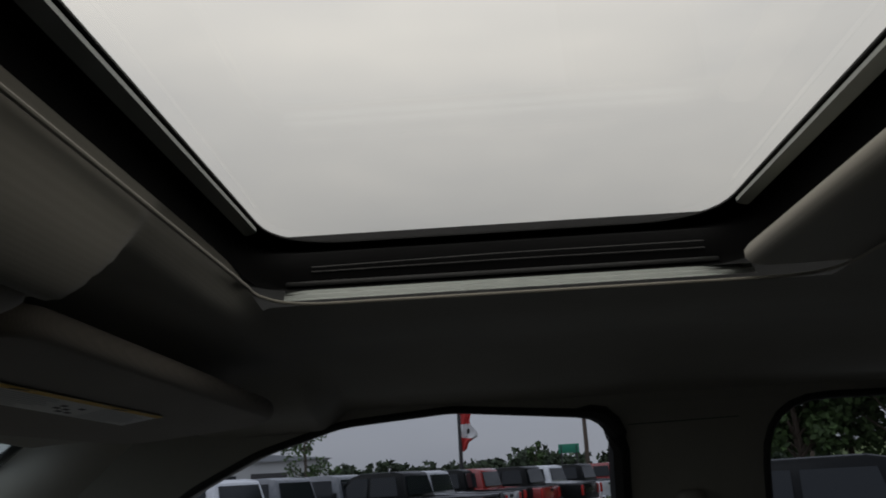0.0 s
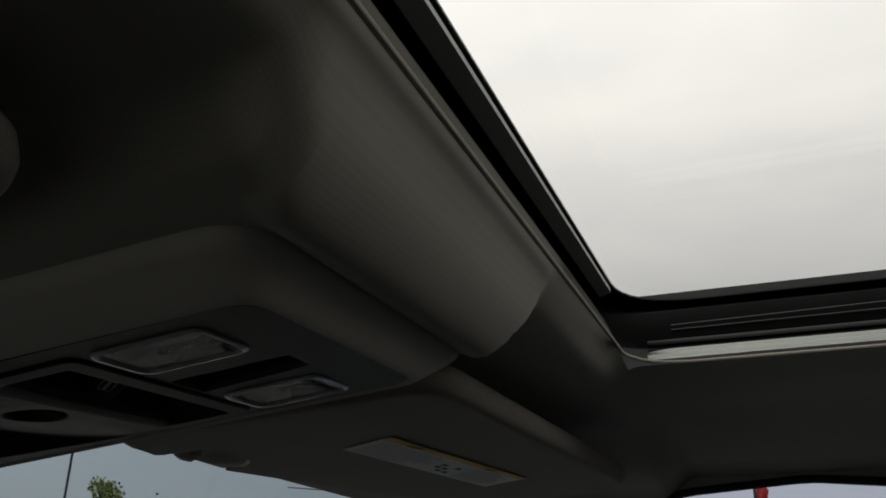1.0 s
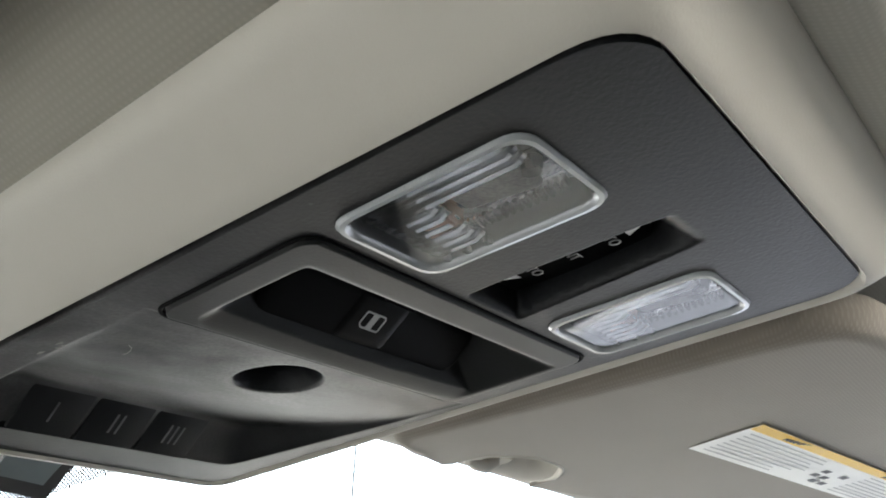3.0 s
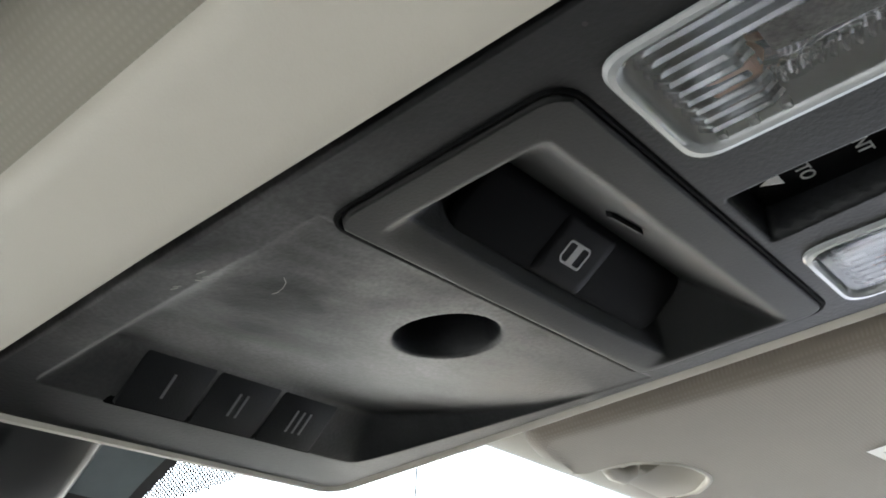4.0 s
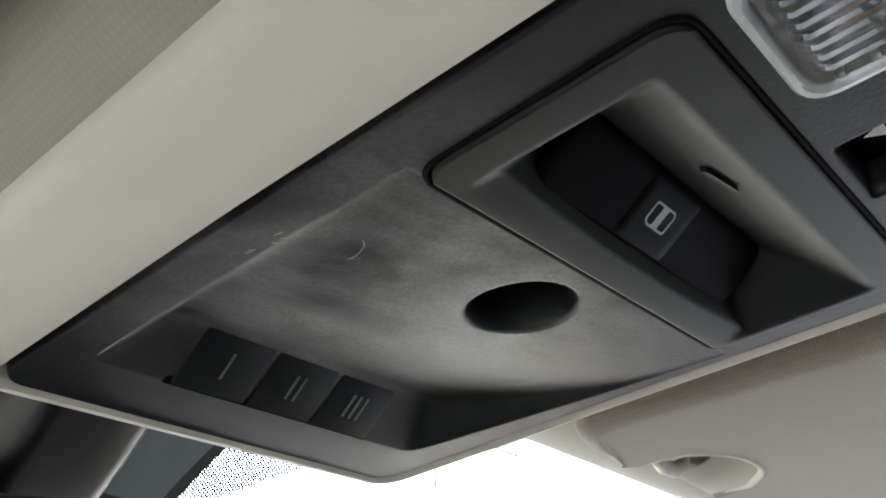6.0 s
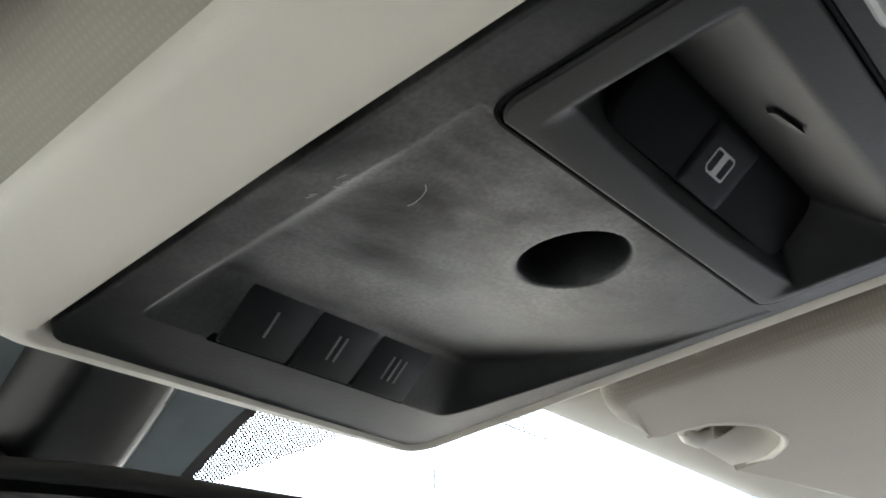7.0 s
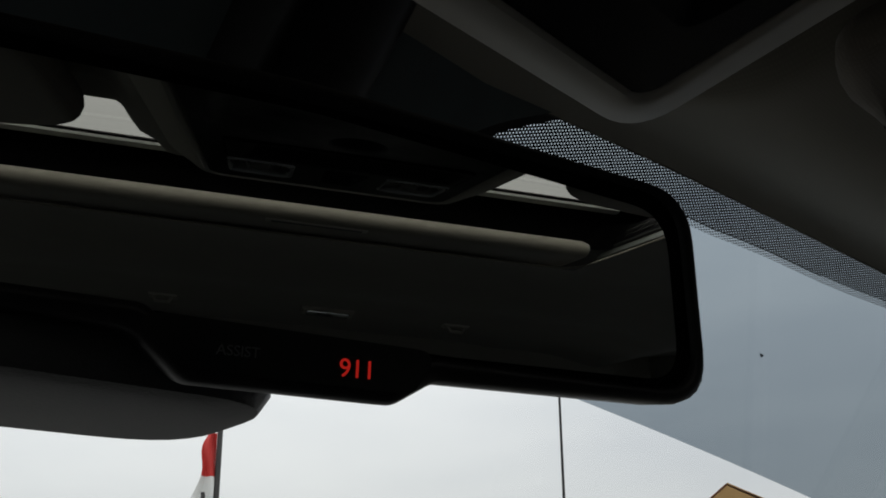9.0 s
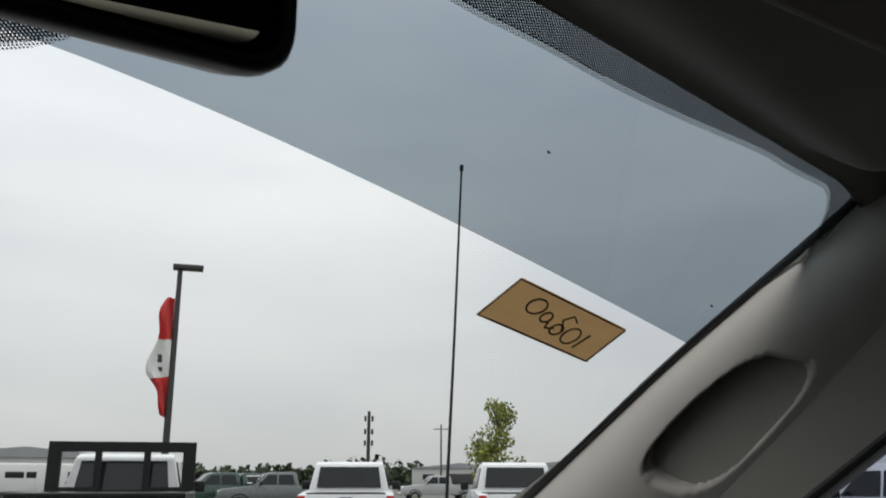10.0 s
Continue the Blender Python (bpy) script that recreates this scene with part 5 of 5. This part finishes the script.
# to the side: rows of parked pickups
row = [("white", 73.6, 17.0, 20), ("grey", 77.2, 19.5, 20), ("grey", 80.9, 21.5, 18), ("white", 84.0, 24.5, 22), ("black", 85.0, 21.0, 20), ("blue", 86.9, 28.0, 22), ("silver", 86.6, 23.5, 20), ("black", 88.9, 27.0, 22),
       ("white", 90.9, 31.0, 24), ("red", 90.0, 27.5, 22), ("white", 92.6, 36.0, 24), ("black", 92.9, 30.0, 24), ("white", 94.4, 32.5, 26), ("black", 96.4, 35.0, 26), ("red", 98.4, 38.0, 26), ("black", 100.3, 42.0, 28), ("white", 101.9, 41.0, 28),
       ("red", 89.4, 46.0, 24), ("white", 96.1, 52.0, 26), ("silver", 97.4, 56.0, 26), ("grey", 95.0, 47.0, 26), ("blue", 99.5, 60.0, 28), ("white", 100.9, 58.0, 28), ("grey", 102.6, 50.0, 28), ("white", 66.5, 24.0, 20), ("silver", 62.0, 30.0, 20)]
words = {"white": "white", "grey": "dark grey", "black": "black", "blue": "dark blue", "red": "red", "silver": "silver"}
for paint, a, d, turn in row:
    make_pickup(paint, words[paint] + " crew-cab pickup parked in the dealer's row", az(a, d, turn) @ Matrix.Scale(0.93, 4), group="dealer rows")
make_pickup("black", "black pickup with a capped bed and white window frames", az(112.5, 9.2, 20) @ Matrix.Diagonal((0.95, 0.95, 0.85, 1)), cap=True)
# behind: pickups that face the cab
make_pickup("grey", "dark grey pickup parked with its grille towards us", pose(1.25, -15.6, 0, 0, 0, -14), group="pickups behind")
make_pickup("white", "white pickup parked with its grille towards us", pose(4.3, -15.8, 0, 0, 0, -14), group="pickups behind")
make_pickup("white", "white pickup at the end of the row behind", pose(7.6, -17.2, 0, 0, 0, -14), group="pickups behind")
make_pickup("silver", "silver pickup parked in the row behind", pose(-2.3, -15.4, 0, 0, 0, -14), group="pickups behind")

# ---- trees ----
BARK = surface("bark", (0.10, 0.075, 0.055), 0.9, vary=0.3, scale=6, bump=0.4, bump_scale=20)


def leaf_material(name, color):
    m, n, l, b = nodes_of(name)
    geo = n.new("ShaderNodeNewGeometry")
    ramp = n.new("ShaderNodeValToRGB")
    ramp.color_ramp.elements[0].color = (*[c * 0.5 for c in color], 1)
    ramp.color_ramp.elements[1].color = (*[c * 1.4 for c in color], 1)
    l.new(geo.outputs["Random Per Island"], ramp.inputs["Fac"])
    l.new(ramp.outputs["Color"], b.inputs["Base Color"])
    b.inputs["Roughness"].default_value = 0.8
    return m


LEAF_GREEN = leaf_material("green_leaves", (0.065, 0.109, 0.032))
LEAF_LIME = leaf_material("yellow_green_leaves", (0.20, 0.22, 0.035))
LEAF_FAR = leaf_material("far_leaves", (0.040, 0.060, 0.026))


def leaf_cloud(rnd, clumps, leaf, count):
    """Many small leaf blades scattered about clump centres (centre, radius)."""
    verts, faces = [], []
    for c, r in clumps:
        for _ in range(count):
            d = Vector((rnd.gauss(0, 1), rnd.gauss(0, 1), rnd.gauss(0, 0.8)))
            p = c + d.normalized() * r * (rnd.random() ** 0.4)
            a = Vector((rnd.uniform(-1, 1), rnd.uniform(-1, 1), rnd.uniform(-1, 1))).normalized() * leaf
            b = a.cross(Vector((rnd.uniform(-1, 1), rnd.uniform(-1, 1), rnd.uniform(-1, 1)))).normalized() * leaf * 0.6
            i = len(verts)
            verts += [p - a, p + b, p + a, p - b]
            faces.append((i, i + 1, i + 2, i + 3))
    me = bpy.data.meshes.new("crown")
    me.from_pydata([tuple(v) for v in verts], [], faces)
    return me


def make_tree(place, height, width, leaf_mat, label, seed, leaf=0.09, n_clump=26, per=60, slim=False, group="trees"):
    rnd = random.Random(seed)
    t = thing("tree", label, "tree", group=group)
    h = height
    trunk = [Vector((0, 0, 0)), Vector((0.03 * h * rnd.uniform(-1, 1) * 0.4, 0, 0.3 * h)), Vector((0.0, 0.02 * h, 0.65 * h)), Vector((0, 0, 0.95 * h))]
    part("trunk", tube(trunk, [0.022 * h, 0.016 * h, 0.009 * h, 0.003 * h], 8), BARK, t)
    clumps = []
    for k in range(n_clump):
        z = rnd.uniform(0.28, 0.98)
        w = width * (0.5 if not slim else 0.42) * (1 - abs(z - 0.5) * (1.0 if not slim else 1.25)) * rnd.uniform(0.35, 1.0)
        a = rnd.uniform(0, math.tau)
        c = Vector((math.cos(a) * w, math.sin(a) * w, z * h))
        clumps.append((c, width * rnd.uniform(0.09, 0.17)))
        if k % 2 == 0:
            base = Vector((0, 0, max(0.2, z - 0.18) * h))
            part("limb", tube([base, (base + c) / 2 + Vector((0, 0, 0.02 * h)), c], [0.006 * h, 0.004 * h, 0.002 * h], 5), BARK, t)
    me = leaf_cloud(rnd, clumps, leaf, per)
    me.materials.append(leaf_mat)
    crown = new("crown", me)
    crown.parent = t
    t.matrix_world = place
    return t


make_tree(az(48.9, 56, 0), 6.3, 4.4, LEAF_LIME, "slim young tree with yellow-green leaves", 3, 0.13, 46, 55, True)
make_tree(az(79.5, 38, 0), 4.6, 3.4, LEAF_GREEN, "young tree with thin green leaves by the lot", 5, 0.10, 26, 45, True)
make_tree(az(94.3, 50, 0), 3.2, 1.6, LEAF_GREEN, "slim young tree beyond the parked rows", 8, 0.10, 18, 40, True)
for i, (a, d, h) in enumerate(((105.2, 34, 6.2), (108.0, 36, 8.0), (110.5, 33, 7.0), (113.2, 36, 8.6), (116, 33, 7.5), (119, 36, 8.6))):
    make_tree(az(a, d, i * 40), h, h * 0.62, LEAF_GREEN, "tall dark green tree at the edge of the lot", 20 + i, 0.17, 66, 90)

# far tree line round the horizon, one uneven belt
rnd = random.Random(11)
clumps = []
for k in range(900):
    a = rnd.uniform(-20, 140)
    d = rnd.uniform(230, 300)
    hgt = rnd.choice((3.0, 3.5, 4, 4, 5, 6)) + 3 * max(0, math.sin(a * 0.35)) * rnd.random()
    p = Vector((math.sin(radians(a)) * d, math.cos(radians(a)) * d, hgt * 0.5))
    clumps.append((p, hgt * 0.55))
me = leaf_cloud(rnd, clumps, 1.1, 60)
me.materials.append(LEAF_FAR)
far_woods = new("far_woods", me)
tagged(far_woods, "low dark belt of far trees along the horizon", "trees", kind="stuff")

# ---- lamp poles, flags, mast, sheds ----
STEEL = surface("dark_steel", (0.045, 0.043, 0.042), 0.5, vary=0.2, metal=0.3)
FLAG_RED = surface("flag_red", (0.52, 0.035, 0.03), 0.8, vary=0.1, scale=3)
FLAG_WHITE = surface("flag_white", (0.72, 0.72, 0.70), 0.8, vary=0.05, scale=3)


def make_flagpole(place, height, flag_top, flag_len, wide, label, head=True, side=-1, group="lot poles"):
    t = thing("lamp_pole" if head else "flag_pole", label, "lamp pole" if head else "flag pole", group=group)
    part("pole", tube([(0, 0, 0), (0, 0, height)], [0.11, 0.07], 12), STEEL, t)
    if head:
        part("lamp_head", box(0.85, 0.35, 0.14, 0.03, pose(0.22, 0, height + 0.06)), STEEL, t, "flat dark lamp head")

    def cloth(u, v):
        z = flag_top - v * flag_len
        w = wide * (0.35 + 0.65 * math.sin(min(1, v * 1.5 + 0.08) * math.pi * 0.5)) * (1.0 if v < 0.62 else max(0.25, 1 - (v - 0.62) * 2.0))
        w *= 1 + 0.22 * math.sin(v * 14)
        x = side * (0.08 + u * w)
        return Vector((x, 0.10 * math.sin(u * 7 + v * 9), z + 0.1 * u * math.sin(v * 8)))
    flag = part("flag", grid(span(0, 1, 8), span(0, 0.36, 8), cloth), FLAG_RED, t, "red top of a hanging flag")
    part("flag_middle", grid(span(0, 1, 8), span(0.36, 0.66, 8), cloth), FLAG_WHITE, t, "white middle of a hanging flag")
    part("flag_foot", grid(span(0, 1, 8), span(0.66, 1.0, 8), cloth), FLAG_RED, t, "red foot of a hanging flag")
    q = cloth(0.5, 0.5)
    part("flag_print", box(wide * 0.55, 0.02, 0.22, 0, pose(q.x, q.y - 0.02, q.z)), STEEL, t, "dark print on the flag", smooth=False)
    part("flag_print", box(wide * 0.40, 0.02, 0.12, 0, pose(q.x, q.y - 0.02, q.z - 0.3)), STEEL, t, smooth=False)
    t.matrix_world = place
    return t


make_flagpole(pose(11.80, 22.36, 0, 0, 0, -28), 7.40, 6.55, 3.4, 0.52, "dark lamp pole with a red and white flag")
make_flagpole(pose(40.24, 0.36, 0, 0, 0, -88), 4.75, 4.55, 1.95, 0.62, "dark pole with a red and white feather flag", head=False, side=1)
make_flagpole(az(101.0, 52, 88), 6.2, 5.4, 3.2, 0.9, "dark pole with a red and blue flag", head=False, side=1)
mast = thing("radio_mast", "far lattice radio mast with antenna clusters", "mast")
part("shaft", tube([(0, 0, 0), (0, 0, 10.6)], [0.28, 0.2], 8), STEEL, mast)
for z in (6.4, 7.9, 9.6):
    for k in range(6):
        a = k * math.tau / 6
        part("antenna", box(0.2, 0.1, 0.7, 0.02, pose(0.55 * math.cos(a), 0.55 * math.sin(a), z, 0, 0, math.degrees(a))), STEEL, mast)
mast.matrix_world = pose(76.3, 89.4, 0)

SHED = surface("pale_metal_cladding", (0.50, 0.50, 0.48), 0.6, vary=0.08, scale=0.5)
SHED_ROOF = surface("grey_metal_roof", (0.30, 0.31, 0.32), 0.5, vary=0.1, scale=0.5)
CAMPER = surface("white_camper_skin", (0.70, 0.70, 0.68), 0.5, vary=0.05, scale=1)


def make_shed(place, wx, wy, h, label):
    t = thing("shed", label, "building", group="sheds")
    part("wall", box(wx, wy, h, 0.03, pose(0, 0, h / 2)), SHED, t)
    part("roof", loft([[Vector((-wx / 2 - 0.3, y, h)), Vector((0, y, h + wx * 0.05)), Vector((wx / 2 + 0.3, y, h)), Vector((0, y, h - 0.05))] for y in (-wy / 2 - 0.3, wy / 2 + 0.3)], True, True), SHED_ROOF, t, smooth=False)
    part("door", box(wx * 0.3, 0.1, h * 0.75, 0.02, pose(0, -wy / 2 - 0.03, h * 0.375)), STEEL, t)
    for s in (-1, 1):
        part("window", box(wx * 0.12, 0.08, h * 0.25, 0.02, pose(s * wx * 0.33, -wy / 2 - 0.03, h * 0.6)), CAR_GLASS, t)
    t.matrix_world = place
    return t


make_shed(az(20.0, 130, 20), 26, 14, 4.4, "pale metal warehouse beyond the lot")
make_shed(az(46.5, 150, 47), 16, 10, 3.6, "pale metal shed behind the parked trucks")
make_shed(az(53.5, 120, 54), 14, 10, 3.4, "grey metal shed at the far side")
make_shed(az(76.9, 66, 76), 8, 10, 3.2, "pale gabled shed beyond the side rows")
for a in (18.6, 20.6, 22.8):
    t = thing("camper", "white travel camper parked by the warehouse", "camper", group="campers")
    part("body", box(2.4, 6.5, 2.5, 0.2, pose(0, 0, 1.75)), CAMPER, t)
    for k in (-1.8, 0.2, 1.9):
        part("window", box(0.06, 0.9, 0.55, 0.02, pose(1.2, k, 2.0)), CAR_GLASS, t)
        part("window", box(0.06, 0.9, 0.55, 0.02, pose(-1.2, k, 2.0)), CAR_GLASS, t)
    part("skirt", box(2.3, 6.2, 0.45, 0.03, pose(0, 0, 0.3)), STEEL, t)
    t.matrix_world = az(a, 88, -70)
SIGN_GREEN = surface("road_sign_green", (0.02, 0.22, 0.13), 0.5, vary=0.05)
rs = thing("road_sign", "green road sign on two posts", "road sign")
part("board", box(2.2, 0.1, 0.95, 0.03, pose(0, 0, 3.65)), SIGN_GREEN, rs)
for dx in (-0.8, 0.8):
    part("post", tube([(dx, 0, 0), (dx, 0, 4.0)], 0.08, 8), STEEL, rs)
rs.matrix_world = az(96.2, 95, 96)
for a, d, h in ((97.5, 55, 8.5), (45.2, 120, 9.0), (110.9, 60, 9)):
    p = thing("utility_pole", "wooden utility pole with a crossarm", "utility pole", group="utility poles")
    part("post", tube([(0, 0, 0), (0, 0, h)], [0.15, 0.1], 8), BARK, p)
    part("crossarm", box(2.0, 0.12, 0.12, 0.02, pose(0, 0, h - 0.6)), BARK, p)
    p.matrix_world = az(a, d, a)

# bank with yellow flowers behind the cab
BANK = surface("weedy_bank", (0.10, 0.13, 0.04), 0.95, vary=0.4, scale=1.2, bump=0.5, bump_scale=8)
bank = part("bank", grid(span(-60, 70, 60), span(-60, -20, 20), lambda x, y: Vector((x, y, 5.2 * smooth01((-20 - y) / 22) * (1 + 0.15 * math.sin(x * 0.35) + 0.1 * math.sin(x * 0.9 + 1)) - 0.02))), BANK, keep=True)
tagged(bank, "weedy green bank behind the lot", "bank", kind="structure")
FLOWER = leaf_material("yellow_flowers", (0.55, 0.42, 0.02))
rnd = random.Random(7)
for name, mat, n, r, lab_ in (("weeds", LEAF_GREEN, 900, 0.55, "tall green weeds on the bank"), ("flowers", FLOWER, 1000, 0.36, "clumps of yellow flowers on the bank")):
    cl = []
    for k in range(n):
        x, y = rnd.uniform(-25, 40), rnd.uniform(-44, -20.5)
        z = 5.2 * smooth01((-20 - y) / 22) * (1 + 0.15 * math.sin(x * 0.35) + 0.1 * math.sin(x * 0.9 + 1))
        cl.append((Vector((x, y, z + rnd.uniform(0.1, 0.7))), r))
    me = leaf_cloud(rnd, cl, 0.14 if name == "weeds" else 0.07, 26)
    me.materials.append(mat)
    tagged(new(name, me), lab_, "weeds", kind="stuff")

# ---- things on the windshield and hood ----
CARD = paper("tan_card", (0.60, 0.38, 0.17))
CARD_EDGE = surface("brown_ink", (0.20, 0.09, 0.05), 0.8)
card = thing("stock_card", "tan paper card with handwritten stock number on the glass", "paper card")
SO, SU, SV = Vector((0.4735, 0.355)), Vector((0.1415, -0.0045)), Vector((-0.0160, 0.0360))


def on_card(u, v, off=0.0015):
    p = SO + SU * u + SV * v
    return on_glass(p.x, p.y, off)


part("paper", grid(span(0, 1, 6), span(0, 1, 4), lambda u, v: on_card(u, v, 0.001)), CARD, card, keep=True)
part("border", tube([on_card(u, v, 0.0016) for u, v in [(k / 8, 0.03) for k in range(9)] + [(1 - k / 8, 0.97) for k in range(9)]], 0.0009, 6, closed=True), CARD_EDGE, card)


def stroke(pts):
    return tube([on_card(0.5 + x * 1.15, 0.5 + y * 1.15, 0.0022) for x, y in pts], 0.0009, 6)


def oval(cx, cy, rx, ry, a0=0, a1=math.tau, n=16):
    return [(cx + rx * math.cos(a), cy + ry * math.sin(a)) for a in span(a0, a1, n)]


strokes = [oval(-0.20, -0.12, 0.06, 0.15), oval(-0.085, -0.02, 0.035, 0.10, 0.6, 6.6) + [(-0.03, 0.16), (0.02, 0.10)], oval(0.045, 0.10, 0.04, 0.11) + [(0.02, -0.10), (0.06, -0.24), (0.11, -0.16)], oval(0.165, 0.10, 0.055, 0.17), [(0.27, -0.06), (0.25, 0.28)]]
for s_ in strokes:
    part("digit", stroke(s_), LABEL_INK, card, "handwritten black digit")

ant = thing("radio_antenna", "thin black whip antenna on the fender", "antenna")
part("whip", tube([(1.075, 1.05, 1.12), (1.100, 1.05, 1.50), (1.118, 1.05, 1.75), (1.139, 1.05, 2.08)], [0.0035, 0.003, 0.0026, 0.0020], 8), BLACK, ant)
part("tip", tube([(1.139, 1.05, 2.078), (1.1395, 1.05, 2.09)], [0.004, 0.004], 8), BLACK, ant)
part("base", tube([(1.075, 1.05, 1.05), (1.075, 1.05, 1.13)], [0.02, 0.008], 12), BLACK, ant)

speck = thing("glass_speck", "two tiny dark specks stuck on the windshield", "speck")
for x, y in ((0.420, 0.283), (0.689, 0.303)):
    part("fleck", tube([on_glass(x - 0.0018, y, 0.001), on_glass(x, y + 0.0006, 0.0014), on_glass(x + 0.0018, y, 0.001)], [0.0004, 0.0011, 0.0004], 6), BLACK, speck)

# overhead wires along the road at the side
for k, z in enumerate((6.3, 7.4)):
    wire = thing("overhead_wire", "thin overhead wire between far utility poles", "wire", group="overhead wires")
    part("strand", tube([(math.sin(radians(a)) * 58, math.cos(radians(a)) * 58, z - 0.5 * math.sin(math.pi * ((a - 60) % 20) / 20)) for a in span(60, 120, 48)], 0.035, 5), STEEL, wire)

# grass verge before the far row
GRASS = surface("verge_grass", (0.075, 0.095, 0.03), 0.95, vary=0.35, scale=1.5, bump=0.5, bump_scale=10)
verge = part("verge", grid(span(8, 58, 40), span(30, 62, 3), lambda a, d: Vector((math.sin(radians(a)) * d, math.cos(radians(a)) * d, 0.02 + 0.05 * math.sin(a * 1.7) ** 2))), GRASS, keep=True)
tagged(verge, "strip of mown grass before the far row", "grass", kind="structure")
